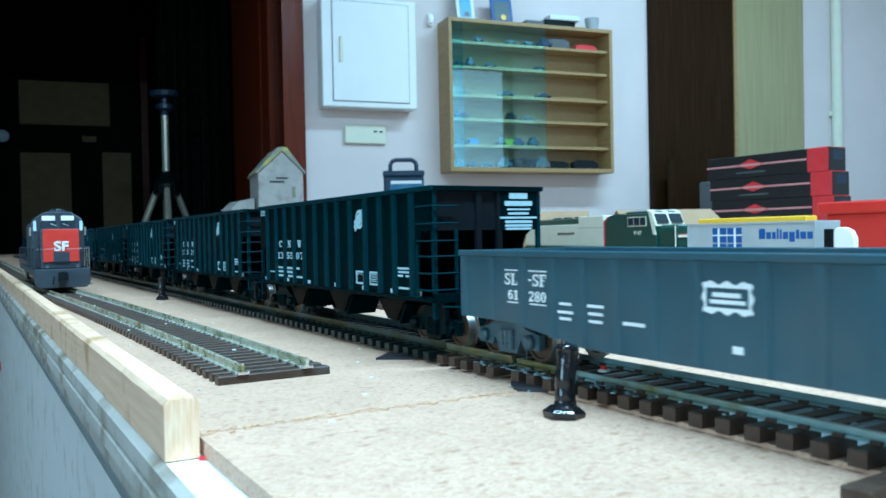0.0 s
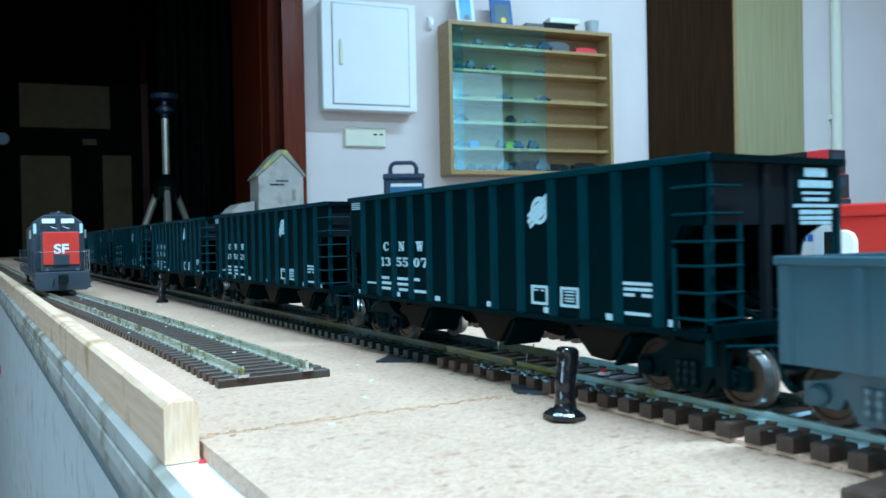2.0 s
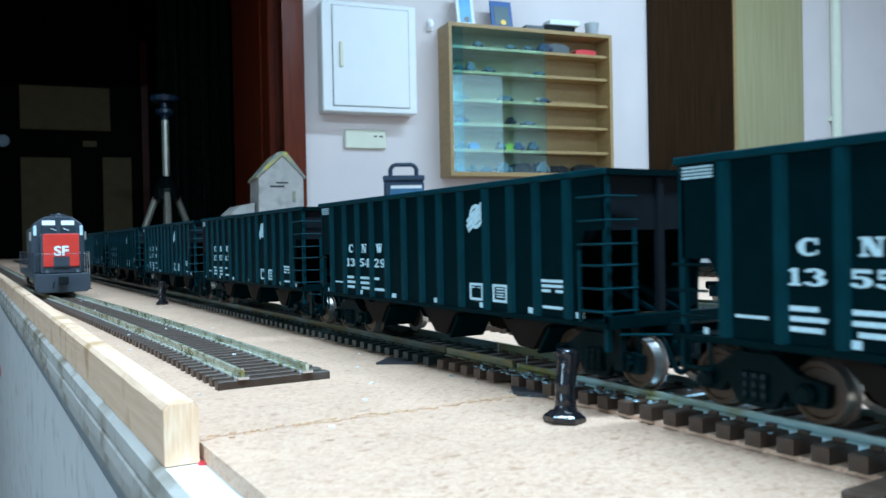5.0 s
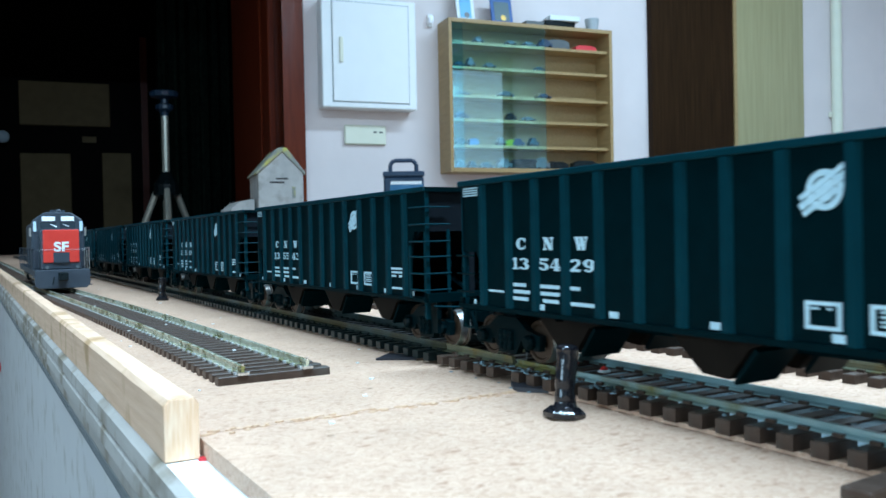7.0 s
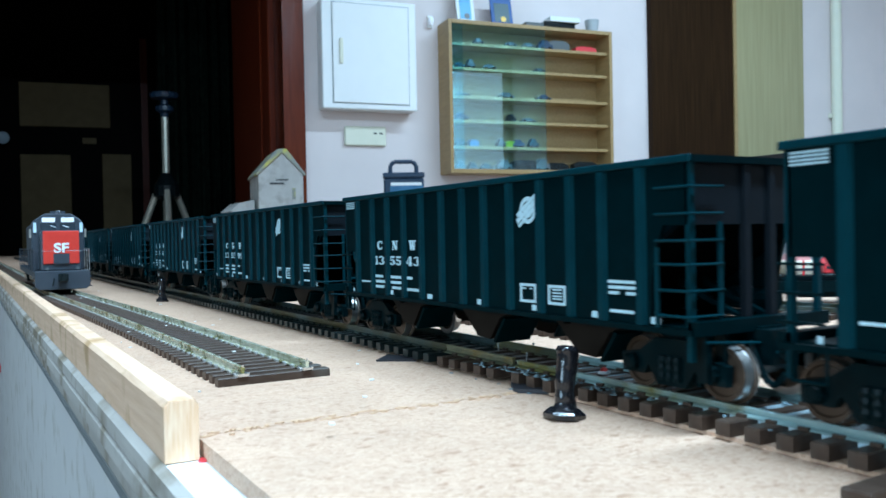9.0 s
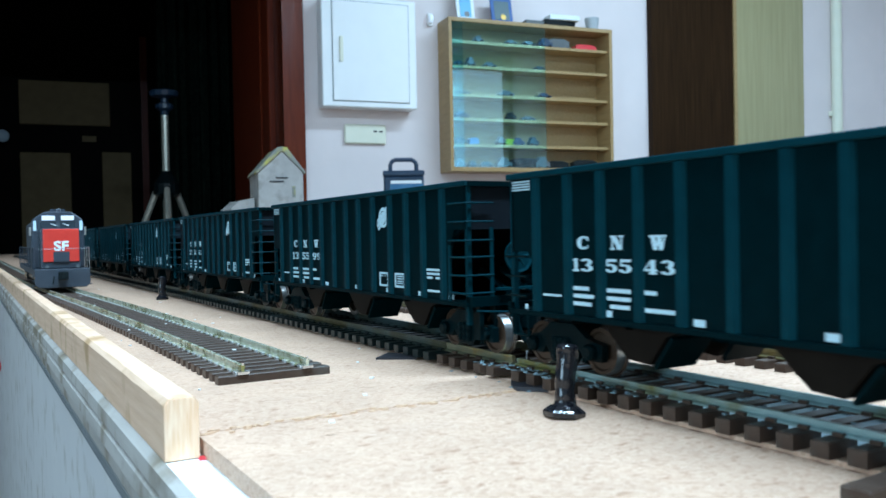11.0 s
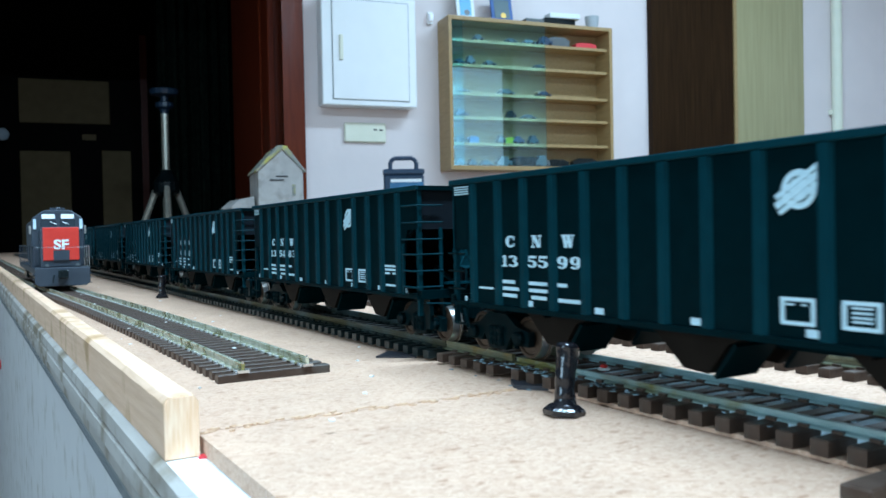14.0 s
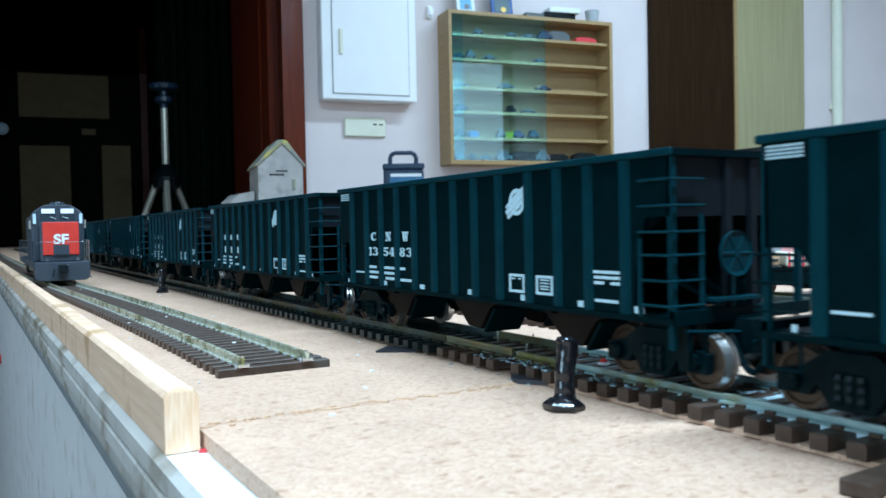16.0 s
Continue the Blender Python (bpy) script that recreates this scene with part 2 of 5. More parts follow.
BRASS_RAIL = mat("brassy_rail", (0.14, 0.15, 0.10), 0.34, 0.6, (0.24, 0.25, 0.17), 200, 1, 0.1, dirt=(0.22, 0.15, 0.035), dirt_scale=60, dirt_at=(0.48, 0.60))
NEAR_RAIL = mat("greenish_rail", (0.22, 0.335, 0.335), 0.36, 0.4, (0.34, 0.47, 0.47), 200, 1, 0.1, dirt=(0.16, 0.15, 0.05), dirt_scale=50, dirt_at=(0.49, 0.61))
DECAL = mat("white_lettering", (0.7, 0.74, 0.75), 0.5)
CAR_DECAL = mat("worn_white_lettering", (0.34, 0.50, 0.57), 0.5, 0, (0.46, 0.64, 0.70), 900, 1)
LOCO_GREY = mat("loco_grey", (0.032, 0.041, 0.054), 0.35, 0, (0.042, 0.053, 0.068), 150, 1)
LOCO_RED = mat("loco_red", (0.55, 0.03, 0.02), 0.4, 0, (0.62, 0.045, 0.03), 150, 1)

SHINY_BLACK = mat("gloss_black_enamel", (0.006, 0.006, 0.008), 0.07, 0, (0.010, 0.010, 0.012), 420, 1, 0.35)
CHUTE = mat("chute_paint", (0.0062, 0.0052, 0.0043), 0.5, 0, (0.010, 0.0082, 0.0066), 200, 1, 0.05, spec=0.04)
CARD_GREY = mat("grey_card", (0.3, 0.29, 0.28), 0.85, 0, (0.4, 0.38, 0.36), 40, 1, 0.1, dirt=(0.2, 0.19, 0.17), dirt_scale=30)
ROOF_GREY = mat("roof_card", (0.16, 0.17, 0.16), 0.85, 0, (0.24, 0.24, 0.21), 60, 1, 0.2, dirt=(0.42, 0.38, 0.08), dirt_scale=40)
TAN_CARD = mat("tan_card", (0.36, 0.22, 0.12), 0.8, 0, (0.44, 0.29, 0.165), 30, 1, 0.05)
BOX_BLACK = mat("black_carton", (0.012, 0.012, 0.014), 0.4, 0, (0.02, 0.02, 0.022), 60, 1)
BOX_RED = mat("red_carton", (0.6, 0.03, 0.04), 0.4, 0, (0.68, 0.05, 0.06), 60, 1)
PINK = mat("pink_stripe", (0.6, 0.25, 0.25), 0.5, 0, (0.66, 0.3, 0.3), 80, 1)
RED_PLASTIC = mat("red_plastic", (0.55, 0.025, 0.02), 0.35, 0, (0.62, 0.04, 0.03), 30, 1)
BLUE_CASE = mat("navy_plastic", (0.012, 0.03, 0.06), 0.35, 0, (0.02, 0.045, 0.085), 40, 1)
BLUE_LABEL = mat("blue_label", (0.06, 0.3, 0.55), 0.4, 0, (0.1, 0.4, 0.62), 20, 1)
LABEL_NAVY = mat("label_navy", (0.015, 0.09, 0.2), 0.4, 0, (0.05, 0.2, 0.36), 25, 1)
BLUE_INK = mat("blue_ink", (0.008, 0.075, 0.27), 0.5)
BLACK_INK = mat("black_ink", (0.015, 0.015, 0.02), 0.6)
CREAM = mat("cream_paint", (0.66, 0.64, 0.52), 0.4, 0, (0.72, 0.7, 0.58), 100, 1)
GREEN = mat("dark_green_paint", (0.008, 0.045, 0.032), 0.3, 0, (0.012, 0.06, 0.045), 100, 1)
CONTAINER = mat("container_grey", (0.34, 0.37, 0.39), 0.45, 0, (0.40, 0.43, 0.45), 60, 1)
YELLOW = mat("yellow_plastic", (0.80, 0.46, 0.03), 0.4, 0, (0.84, 0.52, 0.05), 40, 1)
PLATE = mat("cream_plastic", (0.68, 0.68, 0.55), 0.4, 0, (0.74, 0.73, 0.6), 20, 1)
ALU = mat("pale_leg_metal", (0.55, 0.52, 0.44), 0.35, 0.5, (0.62, 0.6, 0.5), 60, 1)
# cloth darkened as well, with the unlit room's gloom in its colour
CURTAIN = mat("dark_curtain", (0.002, 0.004, 0.003), 0.9, 0, (0.008, 0.014, 0.010), 45, 0.7, 0.3, spec=0.05)
JAMB = mat("jamb_varnish", (0.085, 0.012, 0.004), 0.22, 0, (0.15, 0.026, 0.009), 14, 1, 0.03, (6, 6, 0.5))
FLAKE = mat("white_flake", (0.7, 0.7, 0.68), 0.7)
TEAL = mat("teal_toy", (0.015, 0.06, 0.075), 0.4)
GREY_TOY = mat("grey_toy", (0.09, 0.105, 0.11), 0.4)
YELLOW_TOY = mat("yellow_green_toy", (0.25, 0.32, 0.02), 0.4)
# pale colour for bright reflections: the cab corner panes and the door glint
SHINE = mat("painted_shine", (0.6, 0.72, 0.8), 0.15, 0.0, (0.45, 0.58, 0.68), 200, 1)
# glossy glue; the pale blue specks are glints mixed into its colour
GLUE = mat("glue_with_glints", (0.06, 0.10, 0.115), 0.06, 0, (0.34, 0.45, 0.50), 700, 0.8, 0.4)

# ---- setting ----


def setting(name, bm, material, label="", category="", room=False):
    o = tagged(part(name, bm, material), label, category, kind="structure")
    if room:
        o.matrix_basis = ROOM
    return o


# the rooms, drawn along the far wall
setting("floor", box(-2.7, 2.85, -4.3, 2.2, -1.0, -0.9), FLOOR, room=True)
setting("ceiling", box(-2.7, 2.85, -4.3, 2.2, 1.6, 1.7), CEILING, room=True)
bm = box(-0.02, 2.75, 0, 0.12, -0.9, 1.6)
box(-1.0, -0.02, 0, 0.12, 1.15, 1.6, bm)
setting("wall_north", bm, WALL, room=True)
# unseen stretch, kept dark so the far cars mirror little light
setting("wall_north_west", box(-2.6, -1.0, 0, 0.12, -0.9, 1.6), DARKENED_WALL, room=True)
bm = box(-2.7, 1.9, -4.3, -4.2, -0.9, 1.6)
box(2.7, 2.85, -4.3, -4.2, -0.9, 1.6, bm)
box(1.9, 2.7, -4.3, -4.2, -0.9, 0.4, bm)
box(1.9, 2.7, -4.3, -4.2, 1.5, 1.6, bm)
setting("wall_south", bm, DARKENED_WALL, room=True)
setting("daylight_backdrop", box(1.7, 2.84, -4.42, -4.4, 0.2, 1.6), SKY_GLOW, room=True)
bm = box(-2.7, -2.6, -4.2, -4.05, -0.9, 1.6)
box(-2.7, -2.6, -2.85, 2.2, -0.9, 1.6, bm)
box(-2.7, -2.6, -4.05, -2.85, -0.9, 0.05, bm)
box(-2.7, -2.6, -4.05, -2.85, 1.2, 1.6, bm)
setting("wall_west", bm, DARKENED_WALL, room=True)
setting("daylight_backdrop_west", box(-2.84, -2.82, -4.25, -2.65, -0.2, 1.4), SKY_GLOW, room=True)
setting("wall_east", box(2.75, 2.85, -4.2, 2.2, -0.9, 1.6), WALL, room=True)
setting("back_room_wall", box(-2.6, 2.75, 2.1, 2.2, -0.9, 1.6), UNLIT_WOOD, room=True)
setting("back_room_side", box(1.2, 1.3, 0.12, 2.1, -0.9, 1.6), UNLIT_WOOD, room=True)
setting("back_room_floor", box(-2.6, 1.2, 0.12, 2.1, -0.9, -0.88), UNLIT_WOOD, room=True)
setting("back_room_ceiling", box(-2.6, 1.2, 0.12, 2.1, 1.57, 1.6), UNLIT_WOOD, room=True)
for n, (a, c) in enumerate(((-0.032, 0.036),)):
    trim = setting("trim", box(a, c, -0.018, 0.14, -0.9, 1.22), JAMB, "reddish varnished door casing", room=True)
setting("trim_head", box(-1.0, 0.034, -0.016, 0.14, 1.15, 1.22), JAMB, room=True)

door = thing("panel_door", "dark wooden door with frosted amber panels in the unlit room", "door", at=ROOM)
part("door_frame", box(-1.09, -0.36, 2.06, 2.095, -0.88, 1.12), UNLIT_WOOD, door)
for a, c, z0, z1 in ((-0.992, -0.565, 0.644, 0.869), (-0.994, -0.759, -0.5, 0.501), (-0.609, -0.466, -0.5, 0.508)):
    part("panel", box(a, c, 2.045, 2.064, z0, z1), FROST, door, bevel=0.004)
# added pale knob in place of a glossy glint at the door's edge
part("glint_knob", lathe([(0.012, 2.055), (0.012, 2.02), (0.03, 2.005), (0.03, 1.985), (0.015, 1.975)], "y", n=16, center=(-1.062, 0, 0.575)), SHINE, door)
part("letter_plate", box(-0.701, -0.634, 2.04, 2.06, 0.56, 0.59), FROST, door)
part("side_strip", box(-0.411, -0.377, 2.03, 2.062, -0.88, 1.12), REDWOOD, door)
leaf = thing("open_door", "open red-brown wooden door seen nearly edge on", "door", at=ROOM @ pose(-0.03, 0.15, 0, 0, 0, 93))
part("leaf", box(0.0, 0.66, -0.02, 0.02, -0.87, 1.13), REDWOOD, leaf, bevel=0.003)
part("rail_panel", box(0.1, 0.56, 0.02, 0.026, -0.1, 0.9), REDWOOD, leaf, bevel=0.004)
cur = thing("curtain", "dark hanging curtain in the unlit room", "curtain", at=ROOM)
bm = bmesh.new()
pts = []
for i in range(49):
    u = -0.36 + 0.46 * i / 48
    pts.append((u, 1.3 + 0.02 * math.sin(i * 1.3) + 0.012 * math.sin(i * 0.51)))
prism(pts + [(u, v + 0.006) for u, v in pts[::-1]], "z", -0.88, 1.3, bm)
part("cloth", bm, CURTAIN, cur)


def tripod():
    t = thing("tripod", "camera tripod with pale legs standing in the unlit room", "tripod", at=ROOM @ pose(-0.35, 0.8, 0))
    part("column", bar((0, 0, -0.35), (0, 0, 0.53), 0.014, n=10), ALU, t)
    part("head", lathe([(0.012, 0.52), (0.016, 0.545), (0.034, 0.556), (0.034, 0.572), (0.014, 0.580), (0.014, 0.596), (0.052, 0.604), (0.056, 0.622), (0.05, 0.626)], n=14), BLUE_CASE, t)
    part("collar", lathe([(0.02, 0.2), (0.05, 0.22), (0.05, 0.26), (0.03, 0.29), (0.018, 0.31)], n=14), BLACK_PLASTIC, t)
    for a in (30, 150, 270):
        c, s = math.cos(radians(a)), math.sin(radians(a))
        leg = part("leg", bar((0.04 * c, 0.04 * s, 0.24), (0.52 * c, 0.52 * s, -0.88), 0.013, n=8), ALU, t)
    return t


tripod()

# layout board and its edge
E0, E1 = -0.0745, -0.0808
bm = box(-0.0738, 1.9, 0.1572, 2.15, -0.0033, 0.0)
setting("board", bm, CHIPBOARD, "pale chipboard baseboard of the model railway")
setting("board_far", box(-0.0738, 0.5, 2.1505, 3.3, -0.0033, -0.0004), CHIPBOARD, "pale chipboard baseboard running through the doorway")
bm = box(-0.0738, 1.9, -0.9, 0.15715, -0.0033, -0.0001)
setting("board_near", bm, CHIPBOARD, "pale chipboard baseboard, front sheet")
setting("table_top", box(-0.0808, 1.9, -0.9, 2.15, -0.012, -0.0034), WHITE_PAINT)
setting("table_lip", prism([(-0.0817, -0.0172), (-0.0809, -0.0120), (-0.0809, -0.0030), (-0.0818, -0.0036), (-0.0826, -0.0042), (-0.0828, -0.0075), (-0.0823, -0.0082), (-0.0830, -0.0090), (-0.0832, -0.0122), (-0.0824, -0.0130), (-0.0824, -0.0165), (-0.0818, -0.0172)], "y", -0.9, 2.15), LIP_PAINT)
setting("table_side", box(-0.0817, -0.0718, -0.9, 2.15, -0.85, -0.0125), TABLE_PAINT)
setting("table_end", box(-0.0717, 1.9, 2.1, 2.15, -0.85, -0.0125), TABLE_PAINT)
for n, z in enumerate((-0.0178, -0.0186, -0.0193, -0.0200, -0.0207)):
    setting("table_groove", bar((-0.0817, -0.9, z), (-0.0817, 2.15, z), 0.00018, n=4), GREY_TOY)
for x in (0.2, 1.6):
    for y in (-0.7, 1.9):
        setting("table_leg", box(x, x + 0.05, y, y + 0.05, -0.9, -0.0125), PINE)
for y in (2.5, 3.2):
    setting("table_leg_far", box(0.2, 0.25, y, y + 0.05, -0.88, -0.0033), PINE)
random.seed(12)
bm = bmesh.new()
rings = []
for i in range(161):
    y = 0.1525 + 1.9975 * (i / 160) ** 1.6
    j = [random.uniform(-0.00009, 0.00009) for _ in range(6)] if i else [0.0] * 6
    rings.append([bm.verts.new((u, y, v)) for u, v in ((E0, -0.0033), (E0, 0.0070 + j[0]), (E0 - 0.0009 + j[1], 0.0081), (E1 + 0.0009 + j[2], 0.0081 + j[3]), (E1, 0.0070 + j[4]), (E1, -0.0033))])
bm.faces.new(rings[0])
bm.faces.new(rings[-1][::-1])
for p, q in zip(rings, rings[1:]):
    for i in range(6):
        bm.faces.new((p[i], p[(i + 1) % 6], q[(i + 1) % 6], q[i]))
bmesh.ops.recalc_face_normals(bm, faces=list(bm.faces))
joint, rng = bmesh.new(), random.Random(3)
for i in range(220):
    u = rng.uniform(-0.0730, 0.03) if i < 170 else rng.uniform(0.03, 1.2)
    a, c = rng.uniform(0.0004, 0.0014), rng.uniform(0.0002, 0.0006)
    v, h = 0.1571 + rng.gauss(0, 0.0009) + 0.0006 * math.sin(u * 90), rng.uniform(0.0, 0.0003)
    prism([(u - a, v - c * 0.3), (u, v - c), (u + a, v), (u + a * 0.2, v + c)], "z", -0.0012, h, joint)
setting("board_joint", joint, mat("joint_edge", (0.50, 0.29, 0.17), 0.8, 0, (0.62, 0.42, 0.28), 900, 1, 0.3), "rough tan crumbs along the joint between the sheets")
edge = thing("edge_strip", "rough pine edge strip with brown stains along the baseboard", "wood strip")
part("strip", bm, PINE, edge)
part("end_grain", prism([(E1 + 0.0001, -0.0031), (E0 - 0.0001, -0.0031), (E0 - 0.0001, 0.0069), (E0 - 0.0010, 0.0080), (E1 + 0.0010, 0.0080), (E1 + 0.0001, 0.0069)], "y", 0.1521, 0.153), END_GRAIN, edge, "sawn end grain, brightened in colour for light falling on it")


def path_main(y):
    return 0.01825


def path_siding(y):
    t = min(1.0, max(0.0, (y - 0.206) / 0.75))
    return -0.0418 - 0.0205 * t * t * (3 - 2 * t)


def tie_mesh(length, width, height, wood, clips):
    bm = box(-length / 2, length / 2, 0, width, 0, height)
    bmesh.ops.bevel(bm, geom=[e for e in bm.edges if e.verts[0].co.z > height / 2 and e.verts[1].co.z > height / 2], offset=0.00025, segments=1, affect="EDGES")
    for s in (-0.00865, 0.00865):
        for d in (-0.0018, 0.0011):
            box(s + d, s + d + 0.0008, width * 0.2, width * 0.8, height, height + 0.0006, bm)
    for f in bm.faces:
        f.material_index = 1 if f.calc_center_median().z > height + 0.00005 else 0
    me = bpy.data.meshes.new("tie")
    bm.to_mesh(me)
    bm.free()
    me.materials.append(wood)
    me.materials.append(clips)
    return me


def track(name, path, y0, y1, z0, label, pick, tie_h=0.0022, rail_h=0.0024, at=None, metal=None, wood=None, clips=None):
    """Ties near the eye are single pieces; the rest of the row is one mesh."""
    tr = thing(name, label, "model track", "tracks on the board", at)
    me = tie_mesh(0.0300, 0.0032, tie_h, wood or TIE, clips or TIE)
    step, n = 0.0063, int((y1 - y0) / 0.0063)
    rest = bmesh.new()
    for i in range(n):
        y = y0 + step * i
        x = path(y)
        a = math.degrees(math.atan2(path(y + 0.01) - x, 0.01))
        m = pose(x + random.uniform(-0.0001, 0.0001), y, z0, 0, 0, -a + random.uniform(-0.3, 0.3))
        if pick[0] <= y <= pick[1]:
            o = new("tie", me)
            o.parent, o.matrix_basis = tr, m
        else:
            k = len(rest.verts)
            rest.from_mesh(me)
            rest.verts.ensure_lookup_table()
            bmesh.ops.transform(rest, matrix=m, verts=rest.verts[k:])
    o = part("tie_row", rest, [wood or TIE, clips or TIE], tr)
    tagged(o, kind="stuff")
    h = rail_h
    prof = [(-0.0012, 0), (0.0012, 0), (0.0012, 0.0003), (0.0004, 0.0006), (0.0004, h - 0.0009), (0.0005, h - 0.0007), (0.0005, h - 0.0001), (0.0004, h), (-0.0004, h), (-0.0005, h - 0.0001), (-0.0005, h - 0.0007), (-0.0004, h - 0.0009), (-0.0004, 0.0006), (-0.0012, 0.0003)]
    for s in (-0.00865, 0.00865):
        bm = bmesh.new()
        rows, k = [], 41
        for i in range(k):
            y = y0 + (y1 - y0) * (i / (k - 1)) ** 1.5
            rows.append([bm.verts.new((path(y) + s + u, y, z0 + tie_h + v)) for u, v in prof])
        for a, c in zip(rows, rows[1:]):
            for i in range(len(prof)):
                bm.faces.new((a[i], a[(i + 1) % len(prof)], c[(i + 1) % len(prof)], c[i]))
        bm.faces.new(rows[0])
        bm.faces.new(rows[-1][::-1])
        bmesh.ops.recalc_face_normals(bm, faces=list(bm.faces))
        part("rail", bm, metal or SHADED_RAIL, tr)
    return tr


MID_END = 0.2052
main_near = track("model_track", path_main, -0.45, 0.170, 0.0008, "model railway track with dark brown ties and dull rails", (0.0, 0.2), 0.0027, 0.0017, metal=NEAR_RAIL, clips=TIE)
main_mid = track("model_track", path_main, 0.172, MID_END, 0.0008, "short length of model railway track with brown ties", (0.1, 0.95), 0.0024, 0.0024, metal=BRASS_RAIL)
main_far = track("model_track", path_main, MID_END + 0.0004, 2.6, 0.0008, "model railway track with dark ties running away under the train", (0.1, 0.95), 0.0024, 0.0024, wood=DARK_TIE, clips=DARK_TIE)
siding = track("siding_track", path_siding, 0.206, 2.1, 0.0, "siding track with brown ties that ends on the board", (0.0, 0.95), metal=RAIL, clips=PLATE_METAL)
second = track("second_track", lambda y: 0.0, -0.25, 1.2, 0.0, "model railway track behind the train", (-0.1, 0.3), at=pose(0.0833, 0.128, 0), metal=BRASS_RAIL)
third = track("third_track", lambda y: 0.463, -0.5, 2.0, 0.0, "model railway track under standing stock", (9, 9))
fourth = track("fourth_track", lambda y: 0.545, 0.6, 1.6, 0.0, "model railway track under a standing locomotive", (9, 9))
track("back_track", lambda y: 0.0, -0.30, 0.6, 0.0, "model railway track standing empty behind the train", (9, 9), at=pose(0.203, 0.225, 0, 0, 0, 6))
und = thing("underlay_strip", "thin pale board strip under the near track", "underlay")
part("card", box(0.0045, 0.032, -0.45, 0.1535, -0.0001, 0.0007), CHIPBOARD, und)
# raised strip that brings painted brightness up into the tie gaps
part("lit_glue_bed", box(0.0106, 0.0259, -0.45, 0.168, 0.0007, 0.0031), LIT_GLUE, und, "raised glue bed, pale blue for the light between the ties")
shim = thing("black_shim", "flat dark scrap of plastic lying by the track joint", "plastic scrap")
part("scrap", prism([(-0.006, 0.221), (0.004, 0.214), (0.006, 0.222), (0.002, 0.229)], "z", 0.0, 0.0006), BLACK_INK, shim)
shim = thing("black_shim", "thin dark plastic plate stuck at the track joint", "plastic scrap")
part("scrap", prism([(-0.001, 0.157), (0.008, 0.147), (0.010, 0.152), (0.003, 0.164)], "z", 0.0, 0.001), BLACK_INK, shim)
for i in range(170):
    flat = i % 3 != 0
    rr = random.uniform(0.0004, 0.0009) if flat else random.uniform(0.0003, 0.0007)
    y = random.gauss(0.163, 0.012) if i < 40 else random.uniform(0.075, 0.15) if i < 96 else random.uniform(0.12, 0.185)
    x = random.uniform(0.001, 0.013) if i < 40 else random.uniform(0.0035, 0.030) if i < 96 else random.uniform(0.0036, 0.011)
    near = abs(x - 0.0096) < 0.0022 or abs(x - 0.0269) < 0.0022
    g = thing("glue_blob", "clear dried glue by the track with glints in its colour", "glue", "glue blobs at the track", pose(x, y, (0.0035 if y < 0.17 else 0.0032) if x > 0.0033 else 0.0, 0, 0, random.uniform(0, 180)))
    bm = bmesh.new()
    bmesh.ops.create_icosphere(bm, subdivisions=2, radius=rr)
    for v in bm.verts:
        v.co = v.co * (1 + 0.45 * noise.noise(v.co * 900 + Vector((i, 0, 0))))
        v.co.z = max(v.co.z * (0.22 if flat else 0.7), -0.0001)
        v.co.x *= 0.6 if near else 1.0
    part("blob", bm, GLUE, g, smooth=True)
for x, y, lean in ((0.0243, 0.2009, 2), (0.0291, 0.1897, -3), (0.0163, 0.1758, 4)):
    pin = thing("track_pin", "thin pale wire pin standing up between the rails", "pin", "pins in the track", pose(x, y, 0.0030, lean, lean * 0.5, 0))
    part("shank", bar((0, 0, 0), (0, 0, 0.0026), 0.00022), PLATE_METAL, pin)
    part("head", lathe([(0.0002, 0.0025), (0.0004, 0.0027), (0.0003, 0.0029)], n=8), PLATE_METAL, pin)
block = thing("loose_tie", "loose dark brown plastic track tie lying on the board", "track tie")
part("body", prism([(-0.0106, 0.0681), (0.0035, 0.0687), (0.0036, 0.0648), (-0.0104, 0.0636)], "z", 0.0, 0.0023), TIE, block, bevel=0.0003)
bead = thing("red_bead", "small red and white bead between the rails", "bead", at=pose(0.0195, 0.149, 0.0041))
bm = bmesh.new()
bmesh.ops.create_uvsphere(bm, u_segments=10, v_segments=6, radius=0.001)
part("bead_body", bm, RED_PLASTIC, bead, smooth=True)
part("bead_ring", lathe([(0.0013, -0.0006), (0.0016, -0.0003), (0.0011, 0.0001)], n=10), FLAKE, bead)

scrap = thing("red_paint_chip", "small chip of red paint at the foot of the edge strip", "paint chip", at=pose(-0.0740, 0.1512, -0.0034))
part("chip", prism([(-0.0012, -0.0006), (0.0006, -0.0010), (0.0011, 0.0004), (-0.0004, 0.0012)], "z", 0.0, 0.0005), BOX_RED, scrap)

# track end fittings
for s in (-0.00865, 0.00865):
    jn = thing("rail_joiner", "small bright metal joiner on the siding's end", "rail joiner", "rail joiners", pose(-0.0418 + s, 0.2065, 0.0022))
    part("clip", box(-0.0014, 0.0014, -0.001, 0.004, 0.0, 0.0007), STEEL, jn)
    part("pin", bar((0.0, 0.0, 0.0), (0.0, -0.0003, 0.0029), 0.0003), STEEL, jn)

